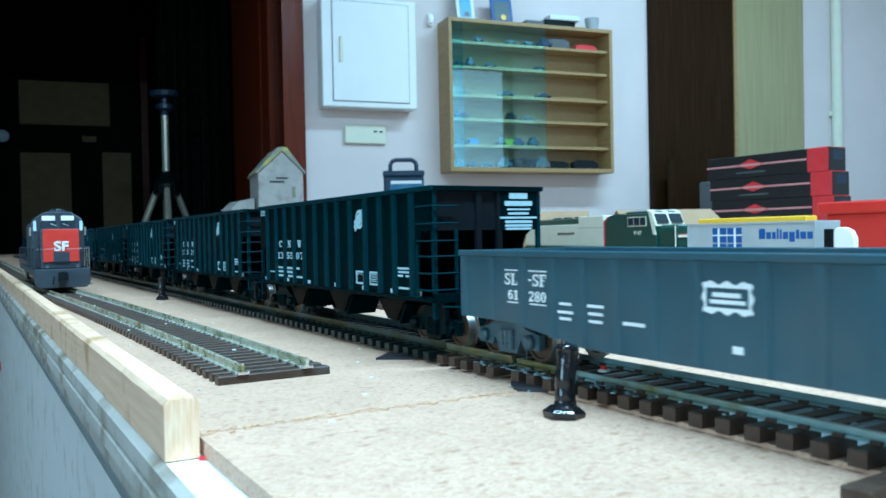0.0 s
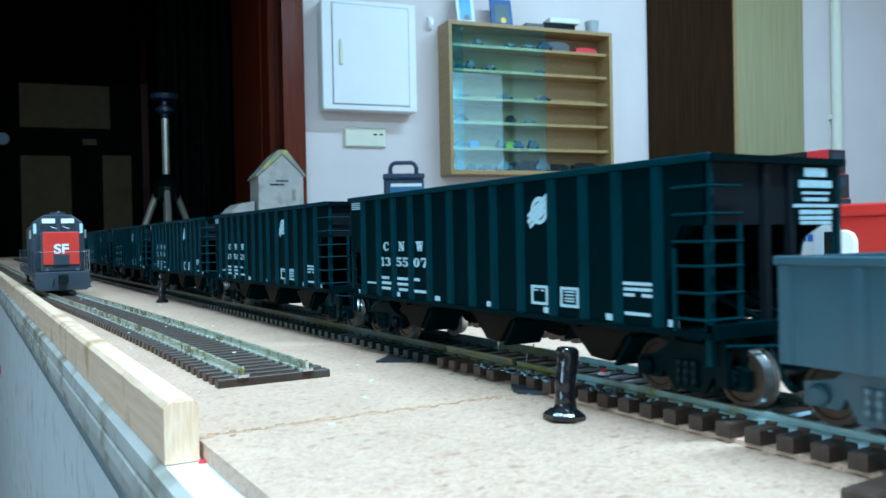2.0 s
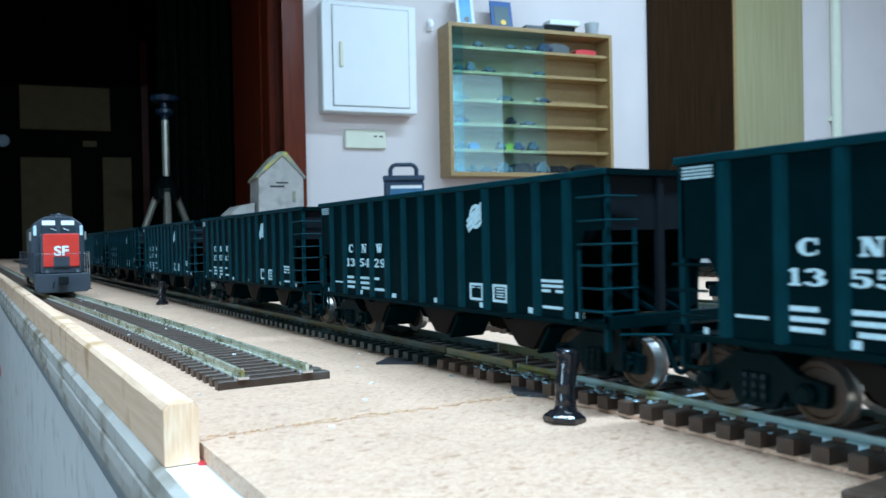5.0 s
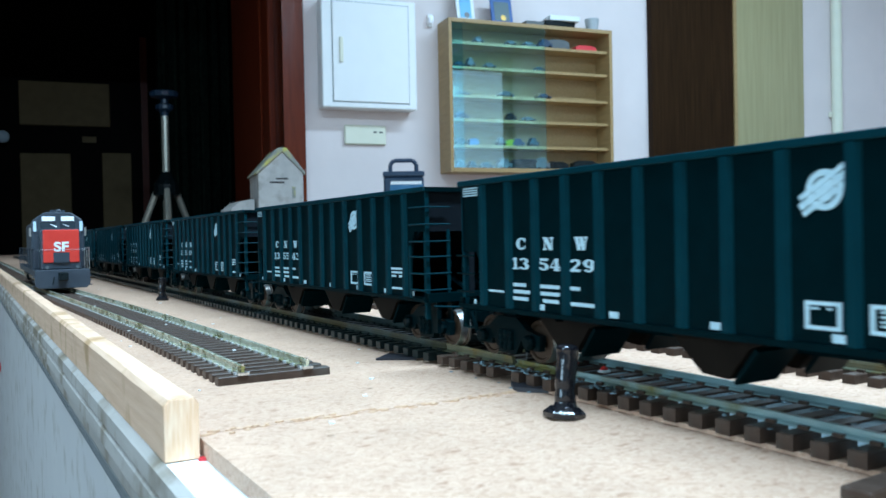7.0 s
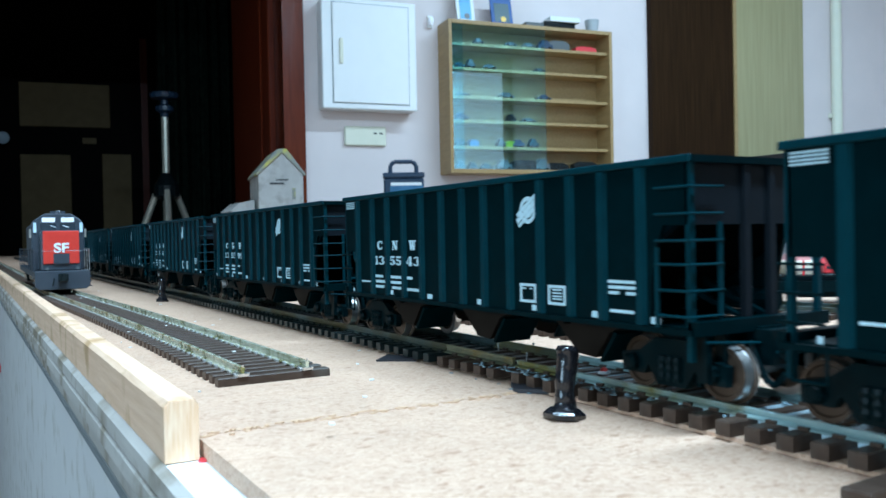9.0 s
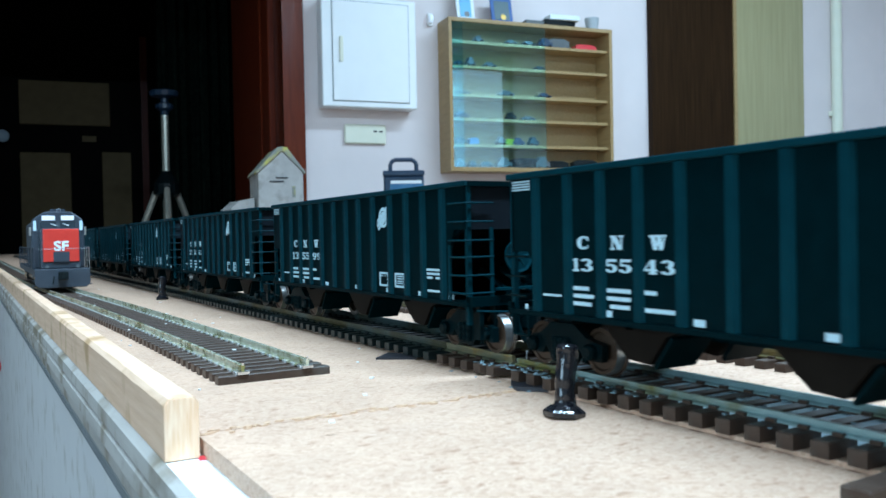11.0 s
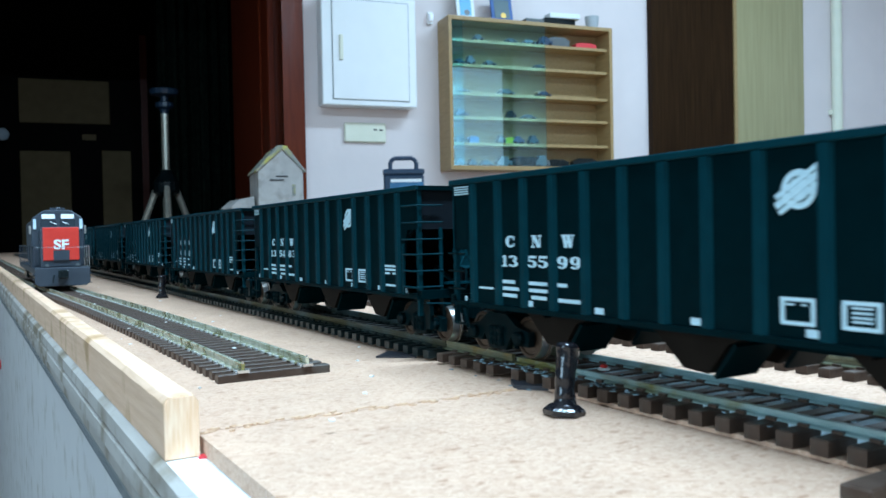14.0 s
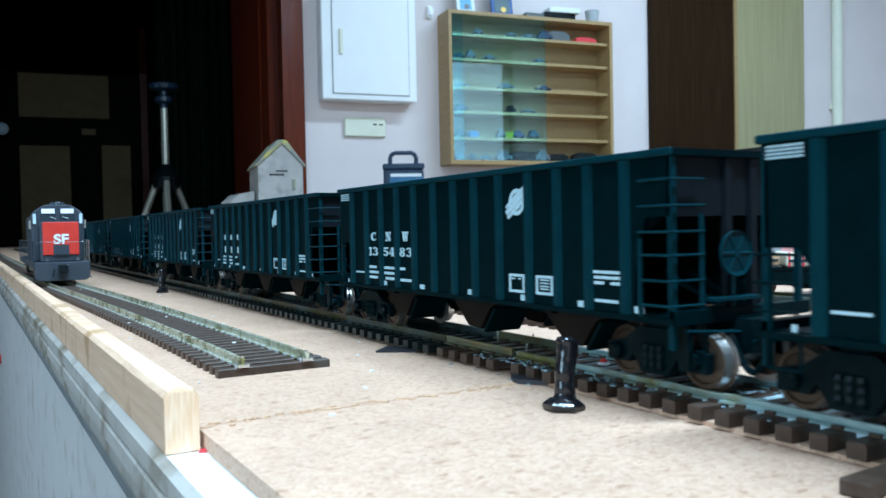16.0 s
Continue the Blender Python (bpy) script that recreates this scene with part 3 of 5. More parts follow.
for i in range(34):
    x, y = random.uniform(-0.07, 0.0), random.uniform(0.14, 0.75)
    g = thing("paint_flake", "tiny white flake on the board", "flake", "flakes on the board", pose(x, y, 0.00005 if abs(x - path_siding(y)) > 0.016 else 0.0024, 0, 0, random.uniform(0, 90)))
    k = random.uniform(0.0003, 0.0009)
    part("chip", prism([(-k, -k * 0.7), (k, -k * 0.5), (k * 0.6, k * 0.8), (-k * 0.8, k * 0.5)], "z", 0.0, 0.0003), FLAKE, g)


def spike(x, y, lean):
    s = thing("track_spike", "gloss black upright post with a flared foot", "post", "black posts on the board", pose(x, y, 0, 0, lean, 20))
    bm = lathe([(0.0042, 0.0), (0.0043, 0.0009), (0.0038, 0.0014), (0.0028, 0.0022)], n=6)
    part("foot", bm, SHINY_BLACK, s)
    bm = lathe([(0.0029, 0.0018), (0.0024, 0.0030), (0.0022, 0.0055), (0.0024, 0.0095), (0.0026, 0.0122), (0.0026, 0.0136), (0.0021, 0.0143), (0.0010, 0.0145)], n=14)
    bmesh.ops.subdivide_edges(bm, edges=[e for e in bm.edges if abs(e.verts[0].co.z - e.verts[1].co.z) > 0.0008], cuts=4)
    for v in bm.verts:
        v.co.y *= 0.85
        v.co.x += 0.00025 * math.sin(v.co.z * 700)
        v.co += v.co.normalized() * 0.0002 * noise.noise(v.co * 1100)
        v.co.x += 0.00022 * noise.noise(v.co * 420)
    part("shaft", bm, SHINY_BLACK, s, smooth=True)


spike(-0.0083, 0.1293, 7)
spike(-0.0056, 0.53, 2)
knob = thing("red_clamp", "small red plastic clamp on the table side", "clamp", at=pose(-0.0819, 0.98, -0.092))
part("cap", lathe([(0.005, 0.0), (0.005, -0.004), (0.003, -0.0055)], "x", n=12), RED_PLASTIC, knob, smooth=True)

# ---- train ----
SPEED, START, PITCH = 0.04824, 0.2451, 0.171
W = 0.0365
SIDE = pose(0, 0, 0, 90, 0, -90)


def bars(rows, x, bm=None):
    """Painted bars on a side: rows of middle y, middle z, width, height."""
    bm = bm or bmesh.new()
    for y, z, w, h in rows:
        box(x, x + 0.00012, y - w / 2, y + w / 2, z - h / 2, z + h / 2, bm)
    return bm


def wheelset(y, parent):
    ws = new("wheelset")
    ws.empty_display_size = 0.003
    ws.parent = parent
    ws.matrix_basis = pose(W / 2, y, 0.01075)
    part("axle", lathe([(0.0011, -0.0102), (0.0011, 0.0102)], "x", n=8), BLACK_PLASTIC, ws)
    for s in (-1, 1):
        bm = lathe([(0.0012, s * 0.0102), (0.0040, s * 0.0098), (0.0043, s * 0.0102), (0.0051, s * 0.0101), (0.00525, s * 0.0079), (0.0059, s * 0.0076), (0.0058, s * 0.0072), (0.0044, s * 0.0073), (0.0041, s * 0.0079), (0.0012, s * 0.0080)], "x", n=28)
        for f in bm.faces:
            r = sum(math.hypot(v.co.y, v.co.z) for v in f.verts) / len(f.verts)
            f.material_index = 1 if r < 0.0047 or s * f.normal.x > 0.75 else 0
        part("wheel", bm, [STEEL, RUST], ws)
    return ws


def truck(yc, base, parent, paint, name="truck"):
    tk = new(name)
    tk.empty_display_size = 0.003
    tk.parent = parent
    for s in (-1, 1):
        x = W / 2 + s * 0.0118
        h = base / 2
        o = [(-h - 0.0032, 0.0125), (-h - 0.003, 0.0088), (-h + 0.003, 0.0088), (-h + 0.0042, 0.0108), (-0.0036, 0.0072), (0.0036, 0.0072), (h - 0.0042, 0.0108), (h - 0.003, 0.0088), (h + 0.003, 0.0088), (h + 0.0032, 0.0125), (h - 0.002, 0.0135), (0.004, 0.0163), (-0.004, 0.0163), (-h + 0.002, 0.0135)]
        bm = prism([(yc + a, c) for a, c in o], "x", x - 0.0009, x + 0.0009)
        part("side_frame", bm, paint, tk)
        bm = bmesh.new()
        for d in (-0.0019, 0.0, 0.0019):
            lathe([(0.0009, 0.0082), (0.00105, 0.0090), (0.0009, 0.0098), (0.00105, 0.0106), (0.0009, 0.0114), (0.00105, 0.0122), (0.0009, 0.013)], n=8, center=(x + s * 0.0011, yc + d, 0), bm=bm)
        part("spring", bm, paint, tk)
        for d in (-h, h):
            part("bearing_cap", lathe([(0.0018, s * 0.0008), (0.0018, s * 0.0021), (0.0012, s * 0.0027)], "x", n=10, center=(x, yc + d, 0.0108)), paint, tk)
    part("bolster", box(0.0065, W - 0.0065, yc - 0.0025, yc + 0.0025, 0.0115, 0.0175), paint, tk)
    for d in (-base / 2, base / 2):
        part("brake_beam", box(0.008, W - 0.008, yc + d * 0.45 - 0.0006, yc + d * 0.45 + 0.0006, 0.0075, 0.0095), paint, tk)
    return tk


def coupler(y0, y1, parent):
    bm = box(W / 2 - 0.0012, W / 2 + 0.0012, min(y0, y1), max(y0, y1), 0.0132, 0.0158)
    box(W / 2 - 0.0024, W / 2 + 0.0022, y1 - 0.0016, y1 + 0.0016, 0.0128, 0.0166, bm)
    part("coupler", bm, BLACK_PLASTIC, parent)


Y0, Y1, ZT, ZB, ZC = -0.049, 0.1015, 0.0504, 0.0193, 0.0380
RIBS = (0.0919, 0.0808, 0.0704, 0.0597, 0.049, 0.0377, 0.027, 0.0169, 0.0059, -0.0059, -0.0164, -0.0265, -0.0374)


def hopper():
    car = thing("hopper_car", "black ribbed model coal hopper car with white lettering", "hopper car", "hopper cars of the train")
    outline = [(Y0, ZT), (Y1, ZT), (Y1, 0.0325), (Y1 - 0.006, 0.0325), (Y1 - 0.0078, 0.030), (Y1 - 0.0092, ZC - 0.011), (Y1 - 0.0095, ZB), (Y0 + 0.0095, ZB), (Y0 + 0.0092, ZC - 0.011), (Y0 + 0.0078, ZC - 0.004), (Y0 + 0.006, ZC), (Y0, ZC)]
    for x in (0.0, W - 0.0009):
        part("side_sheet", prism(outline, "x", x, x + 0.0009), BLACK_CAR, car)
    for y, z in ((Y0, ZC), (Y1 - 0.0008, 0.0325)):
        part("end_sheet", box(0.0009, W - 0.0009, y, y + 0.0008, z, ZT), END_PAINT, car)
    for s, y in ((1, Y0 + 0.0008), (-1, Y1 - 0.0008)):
        part("slope_sheet", prism([(y, ZC + 0.002), (y + s * 0.036, ZB - 0.001), (y + s * 0.036, ZB - 0.002), (y, ZC + 0.001)], "x", 0.001, W - 0.001), UNLIT_BLACK, car)
    part("floor_sheet", box(0.001, W - 0.001, Y0 + 0.03, Y1 - 0.03, 0.026, 0.027), UNLIT_BLACK, car)
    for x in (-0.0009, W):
        part("top_chord", box(x, x + 0.0009, Y0 - 0.0012, Y1 + 0.0012, ZT - 0.0013, ZT + 0.0001), LIT_CAR_PAINT, car, bevel=0.0002)
    for y in (Y0 - 0.0012, Y1):
        part("end_chord", box(0.0001, W - 0.0001, y, y + 0.0012, ZT - 0.0013, ZT), BLACK_CAR, car)
    for x, s in ((-0.0009, 1), (W, -1)):
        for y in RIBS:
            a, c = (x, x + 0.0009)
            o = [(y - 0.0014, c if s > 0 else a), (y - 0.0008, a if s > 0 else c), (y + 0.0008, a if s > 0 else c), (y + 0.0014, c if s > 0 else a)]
            part("rib", prism([(v, u) for u, v in o], "z", ZB, ZT - 0.0014), LIT_CAR_PAINT, car)
        part("side_sill", box(x, x + 0.0009, Y0 - 0.001, Y1 + 0.001, ZB - 0.0011, ZB - 0.0001), BLACK_CAR, car)
    part("center_sill", box(W / 2 - 0.003, W / 2 + 0.003, Y0 - 0.003, Y1 + 0.003, 0.0148, 0.0190), BLACK_CAR, car)
    for y in (Y0 - 0.0022, Y1 - 0.0004):
        part("end_sill", box(0.0, W, y, y + 0.0026, ZB - 0.0011, ZB + 0.0014), BLACK_CAR, car)
    for y, s in ((Y0, 1), (Y1, -1)):
        for x in (0.0, W - 0.0012):
            part("corner_post", box(x, x + 0.0012, y - 0.0006, y + 0.0006, 0.0135 if x == 0.0 else ZB, ZT), LIT_CAR_PAINT, car)
        for x in (0.0142, 0.0212):
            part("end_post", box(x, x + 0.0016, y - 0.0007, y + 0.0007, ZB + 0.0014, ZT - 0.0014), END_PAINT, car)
            part("brace", prism([(y + s * 0.0007, ZB + 0.0016), (y + s * 0.016, ZB + 0.008), (y + s * 0.016, ZB + 0.0065), (y + s * 0.002, ZB + 0.0014)], "x", x, x + 0.0012), BLACK_CAR, car)
        part("end_platform", box(0.002, W - 0.002, y - 0.001, y + s * 0.012 if s > 0 else y + 0.001, ZB - 0.001, ZB) if s > 0 else box(0.002, W - 0.002, y - 0.012, y + 0.001, ZB - 0.001, ZB), BLACK_CAR, car)
    lad = new("ladder")
    lad.parent = car
    for z in (0.0448, 0.0400, 0.0352, 0.0309, 0.0262, 0.0216):
        bm = bar((-0.0013, Y0 + 0.0068, z), (-0.0013, Y0 - 0.0013, z), 0.00028)
        bar((-0.0013, Y0 - 0.0013, z), (0.0075, Y0 - 0.0013, z), 0.00028, bm)
        part("rung", bm, LIT_CAR_PAINT, lad)
    part("upright", box(-0.0015, -0.0009, Y0 + 0.006, Y0 + 0.0068, ZB, 0.034), LIT_CAR_PAINT, lad)
    part("upright", box(0.0066, 0.0074, Y0 - 0.0014, Y0 - 0.0008, ZB, 0.0385), LIT_CAR_PAINT, lad)
    far = new("grab_irons")
    far.parent = car
    for z in (0.0225, 0.027, 0.0315):
        part("grab_iron", bar((-0.0012, Y1 - 0.007, z), (-0.0012, Y1 + 0.0012, z), 0.00026), BLACK_CAR, far)
    part("stirrup", bar((-0.0008, Y1 - 0.001, 0.0135), (-0.0008, Y1 - 0.007, 0.0135), 0.0003), BLACK_CAR, far)
    for y in (Y1 - 0.001, Y1 - 0.007):
        part("stirrup_leg", bar((-0.0008, y, 0.0135), (-0.0008, y, ZB), 0.0003), BLACK_CAR, far)
    for c in (0.0635, 0.0225, -0.0175):
        for x0, x1 in ((0.0028, 0.0148), (W - 0.0148, W - 0.0028)):
            part("chute", prism([(c - 0.0135, ZB - 0.0005), (c + 0.0135, ZB - 0.0005), (c + 0.0095, 0.0172), (c + 0.0028, 0.0112), (c - 0.003, 0.0108), (c - 0.0075, 0.0165)], "x", x0, x1), CHUTE, car)
            part("chute_door", prism([(c - 0.0036, 0.0104), (c - 0.0082, 0.0166), (c - 0.0089, 0.0161), (c - 0.0042, 0.0099)], "x", x0 + 0.0006, x1 - 0.0006), BLACK_CAR, car)
    part("brake_cylinder", lathe([(0.0022, -0.047), (0.0024, -0.0455), (0.0024, -0.037), (0.0015, -0.035)], "y", n=12, center=(0.026, 0, 0.0232)), BLACK_CAR, car)
    part("air_reservoir", lathe([(0.0018, 0.005), (0.003, 0.0065), (0.003, 0.0290), (0.0018, 0.0305)], "x", n=12, center=(0, Y1 - 0.0065, 0.0242)), BLACK_CAR, car)
    part("reservoir_bracket", box(0.009, 0.027, Y1 - 0.0085, Y1 - 0.0045, ZB, 0.0213), BLACK_CAR, car)
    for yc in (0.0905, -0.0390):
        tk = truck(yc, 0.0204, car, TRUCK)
        for d in (-0.0102, 0.0102):
            wheelset(yc + d, car)
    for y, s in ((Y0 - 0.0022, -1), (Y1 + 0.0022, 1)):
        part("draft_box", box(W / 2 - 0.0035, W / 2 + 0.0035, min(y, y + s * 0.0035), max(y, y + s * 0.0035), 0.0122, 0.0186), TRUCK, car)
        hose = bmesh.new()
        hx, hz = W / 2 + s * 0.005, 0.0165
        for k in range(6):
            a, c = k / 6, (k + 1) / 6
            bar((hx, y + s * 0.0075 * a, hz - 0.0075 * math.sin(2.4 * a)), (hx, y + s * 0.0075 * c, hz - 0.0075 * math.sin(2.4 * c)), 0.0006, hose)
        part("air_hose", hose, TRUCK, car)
        part("cut_lever", bar((0.001, y + s * 0.0008, 0.0172), (W / 2 - 0.001, y + s * 0.0012, 0.0160), 0.0003), LIT_CAR_PAINT, car)
    for x in (0.0028, 0.0075):
        part("brake_hanger", box(x, x + 0.0012, Y0 - 0.0015, Y0 + 0.0010, 0.0095, ZB - 0.001), TRUCK, car)
    coupler(Y0 - 0.003, Y0 - 0.0100, car)
    coupler(Y1 + 0.003, Y1 + 0.0090, car)
    rows = []
    for y in (0.0688, 0.0450, 0.0194, -0.0037, -0.0242, -0.0411):
        rows.append((y, 0.0203, 0.0026, 0.0013))
    rows.append((0.0961, 0.0200, 0.001, 0.0012))
    for z in (0.0485, 0.0479, 0.0473, 0.0467):
        rows.append((0.0977, z, 0.0068, 0.00036))
    rows += [(0.0769, 0.0250, 0.0050, 0.0008), (0.0761, 0.0234, 0.0064, 0.0008), (0.0765, 0.0218, 0.0058, 0.0008)]
    rows += [(0.0655, 0.0250, 0.0068, 0.0008), (0.0655, 0.0234, 0.0068, 0.0008), (0.0652, 0.0218, 0.0056, 0.0008)]
    rows += [(0.0568, 0.0250, 0.0032, 0.0008), (0.0545, 0.0217, 0.0076, 0.0008), (0.0866, 0.0231, 0.0064, 0.0005)]
    for z, w in ((0.0272, 0.0082), (0.0261, 0.0078), (0.0250, 0.0030)):
        rows.append((-0.032 + (0.0024 if w < 0.004 else 0), z, w, 0.0006))
    rows += [(-0.0345, 0.0250, 0.0028, 0.0006), (-0.0318, 0.0214, 0.0068, 0.0006)]
    for y, w in ((-0.0009, 0.0054), (-0.0114, 0.0054)):
        for z in (0.0217, 0.0254):
            rows.append((y, z, w, 0.0006))
        for d in (-w / 2, w / 2):
            rows.append((y + d, 0.02355, 0.0007, 0.0043))
    for z in (0.0247, 0.0240, 0.0233, 0.0227):
        rows.append((-0.0115, z, random.uniform(0.0026, 0.0034), 0.0003))
    rows += [(0.0005, 0.0246, 0.0015, 0.0003), (-0.002, 0.0246, 0.0008, 0.0003)]
    for row in rows:
        part("painted_mark", bars([row], -0.00012), CAR_DECAL, car)
    emblem = bmesh.new()
    n, ey, ez = 28, -0.0014, 0.0424
    for lo, hi in ((0.0021, 0.0031), (0.0, 0.0018)):
        for i in range(n):
            a, c = 6.28318 * i / n, 6.28318 * (i + 1) / n
            q = [(-0.00016, ey + r * math.cos(t), ez + r * math.sin(t)) for r, t in ((lo, a), (hi, a), (hi, c), (lo, c))]
            if lo == 0.0:
                q = q[1:3] + [(-0.00016, ey, ez)]
            emblem.faces.new([emblem.verts.new(v) for v in q])
    m = Matrix.Translation((0, ey, ez)) @ Matrix.Rotation(radians(-32), 4, "X")
    for k, (w, z, h, d) in enumerate(((0.0096, 0.0, 0.0011, 0.0), (0.0090, 0.0012, 0.0008, -0.0004), (0.0090, -0.0012, 0.0008, 0.0004))):
        j = len(emblem.verts)
        box(-0.00030 + 0.00003 * k, -0.0001, d - w / 2, d + w / 2, z - h / 2, z + h / 2, emblem)
        emblem.verts.ensure_lookup_table()
        bmesh.ops.transform(emblem, matrix=m, verts=emblem.verts[j:])
    part("emblem", emblem, CAR_DECAL, car, "round white emblem with a slanted band")
    return car


def ring(cx, cy, rx, ry, tx, ty, a0=0, a1=360):
    """A curved stroke, heavy at its sides and thin above and below."""
    n = max(6, int(abs(a1 - a0) / 20))
    out = []
    for i in range(n):
        a, c = radians(a0 + (a1 - a0) * i / n), radians(a0 + (a1 - a0) * (i + 1) / n)
        out.append([(cx + (rx - k * tx) * math.cos(t), cy + (ry - k * ty) * math.sin(t)) for k, t in ((0, a), (0, c), (1, c), (1, a))])
    return out


def slab(a, b, c, d):
    return [[(a, b), (c, b), (c, d), (a, d)]]


GLYPHS = {
    "C": ring(0.52, 0.5, 0.52, 0.5, 0.36, 0.14, 48, 312) + slab(0.80, 0.62, 0.94, 0.96) + slab(0.84, 0.12, 0.94, 0.34),
    "N": slab(0.12, 0, 0.24, 1) + slab(0.76, 0, 0.88, 1) + [[(0.08, 1), (0.44, 1), (0.90, 0), (0.56, 0)]] + slab(0, 0.88, 0.40, 1) + slab(0, 0, 0.38, 0.12) + slab(0.62, 0.88, 1, 1),
    "W": [[(0.06, 1), (0.34, 1), (0.46, 0), (0.24, 0)], [(0.36, 0), (0.46, 0), (0.58, 1), (0.48, 1)], [(0.42, 1), (0.70, 1), (0.80, 0), (0.58, 0)], [(0.70, 0), (0.80, 0), (0.95, 1), (0.85, 1)]] + slab(0, 0.87, 0.74, 1) + slab(0.77, 0.87, 1, 1),
    "S": ring(0.5, 0.73, 0.46, 0.27, 0.30, 0.12, 25, 270) + ring(0.5, 0.28, 0.48, 0.28, 0.32, 0.12, -155, 90) + slab(0.82, 0.66, 0.94, 0.98) + slab(0.04, 0.02, 0.15, 0.34),
    "L": slab(0.14, 0, 0.48, 1) + slab(0, 0.88, 0.62, 1) + slab(0, 0, 1, 0.12) + slab(0.88, 0, 1, 0.36),
    "F": slab(0.14, 0, 0.48, 1) + slab(0, 0.88, 1, 1) + slab(0, 0, 0.62, 0.12) + slab(0.88, 0.66, 1, 1) + slab(0.4, 0.45, 0.76, 0.56),
    "-": slab(0.1, 0.42, 0.9, 0.58),
    "0": ring(0.5, 0.5, 0.5, 0.5, 0.36, 0.12),
    "1": slab(0.32, 0, 0.76, 1) + [[(0.02, 0.80), (0.34, 0.80), (0.34, 1), (0.16, 0.92)]] + slab(0.06, 0, 1, 0.13),
    "2": ring(0.5, 0.71, 0.48, 0.29, 0.34, 0.12, -25, 175) + [[(0.04, 0.14), (0.36, 0.14), (0.94, 0.60), (0.62, 0.60)]] + slab(0.04, 0, 0.96, 0.2),
    "3": ring(0.44, 0.73, 0.48, 0.27, 0.36, 0.12, -90, 165) + ring(0.46, 0.28, 0.54, 0.28, 0.38, 0.12, -165, 90),
    "4": slab(0.48, 0, 0.82, 1) + slab(0, 0.22, 1, 0.35) + [[(0.0, 0.34), (0.14, 0.34), (0.62, 1), (0.5, 1)]] + slab(0.36, 0, 0.96, 0.12),
    "5": slab(0.1, 0.80, 0.94, 1) + slab(0.1, 0.48, 0.24, 0.9) + ring(0.46, 0.32, 0.54, 0.32, 0.38, 0.12, -165, 130),
    "6": ring(0.5, 0.33, 0.5, 0.33, 0.36, 0.12) + ring(0.54, 0.52, 0.54, 0.48, 0.36, 0.12, 40, 200),
    "7": slab(0.02, 0.80, 1, 1) + [[(0.26, 0), (0.68, 0), (1, 0.82), (0.70, 0.82)]] + slab(0.02, 0.64, 0.14, 0.9),
    "8": ring(0.5, 0.74, 0.44, 0.26, 0.30, 0.11) + ring(0.5, 0.27, 0.5, 0.27, 0.35, 0.12),
    "9": ring(0.5, 0.67, 0.5, 0.33, 0.36, 0.12) + ring(0.46, 0.48, 0.54, 0.48, 0.36, 0.12, -140, 20),
}


def slab_words(car, chars, z, height, material, x=-0.00013, name="lettering"):
    """Heavy slab-serif characters on a car's side: each with its left and right end along the car."""
    bm, k = bmesh.new(), 0
    for ch, a, c in chars:
        for poly in GLYPHS[ch]:
            bm.faces.new([bm.verts.new((x - 0.0000015 * k, a + (c - a) * u, z + (v - 0.5) * height)) for u, v in poly])
            k += 1
    bmesh.ops.recalc_face_normals(bm, faces=list(bm.faces))
    return part(name, bm, material, car)


plain = hopper()
cars = [plain]
for k in range(1, 11):
    cars.append(copy_thing(plain, pose(0, 0, 0)))
NUMBERS = {0: ("13", "55", "07"), 1: ("13", "54", "29"), 2: ("13", "55", "43"), 3: ("13", "55", "99"), 4: ("13", "54", "83")}
for k, car in enumerate(cars):
    if k in NUMBERS:
        for ch, a, c in (("C", 0.0779, 0.0740), ("N", 0.0677, 0.0638), ("W", 0.0569, 0.0525)):
            slab_words(car, [(ch, a, c)], 0.0345, 0.0028, CAR_DECAL)
        for pair, ends in zip(NUMBERS[k], (((0.0796, 0.0772), (0.0767, 0.0729)), ((0.0692, 0.0657), (0.0652, 0.0616)), ((0.0584, 0.0548), (0.0540, 0.0504)))):
            slab_words(car, [(ch, a, c) for ch, (a, c) in zip(pair, ends)], 0.0299, 0.0027, CAR_DECAL)
    else:
        part("number_marks", bars([(y, z, 0.0034, h) for y in (0.0745, 0.064, 0.0532) for z, h in ((0.0344, 0.0024), (0.0284, 0.003))], -0.00012), CAR_DECAL, car)
    if k in (3, 4, 7):
        wx, wz = 0.0144, 0.0309
        part("brake_wheel", lathe([(0.0036, -0.0016), (0.0043, -0.0019), (0.0043, -0.0012), (0.0036, -0.0010)], "y", n=24, center=(wx, Y0 - 0.0012, wz)), LIT_CAR_PAINT, car)
        bm = bmesh.new()
        for a in range(0, 360, 60):
            bar((wx, Y0 - 0.0026, wz), (wx + 0.0040 * math.cos(radians(a)), Y0 - 0.0026, wz + 0.0040 * math.sin(radians(a))), 0.0004, bm)
        bar((wx, Y0 - 0.0030, wz), (wx, Y0, wz), 0.0010, bm)
        part("brake_spokes", bm, LIT_CAR_PAINT, car)
        part("brake_rod", bar((wx + 0.001, Y0 - 0.0012, 0.0205), (wx + 0.001, Y0 - 0.0012, wz), 0.0004), LIT_CAR_PAINT, car)
        part("brake_step", box(0.008, 0.0205, Y0 - 0.0034, Y0 - 0.0008, 0.0222, 0.0228), LIT_CAR_PAINT, car)
part("end_plate", box(0.0222, 0.0348, Y0 - 0.00075, Y0, 0.0378, 0.0489), BLACK_CAR, cars[0])
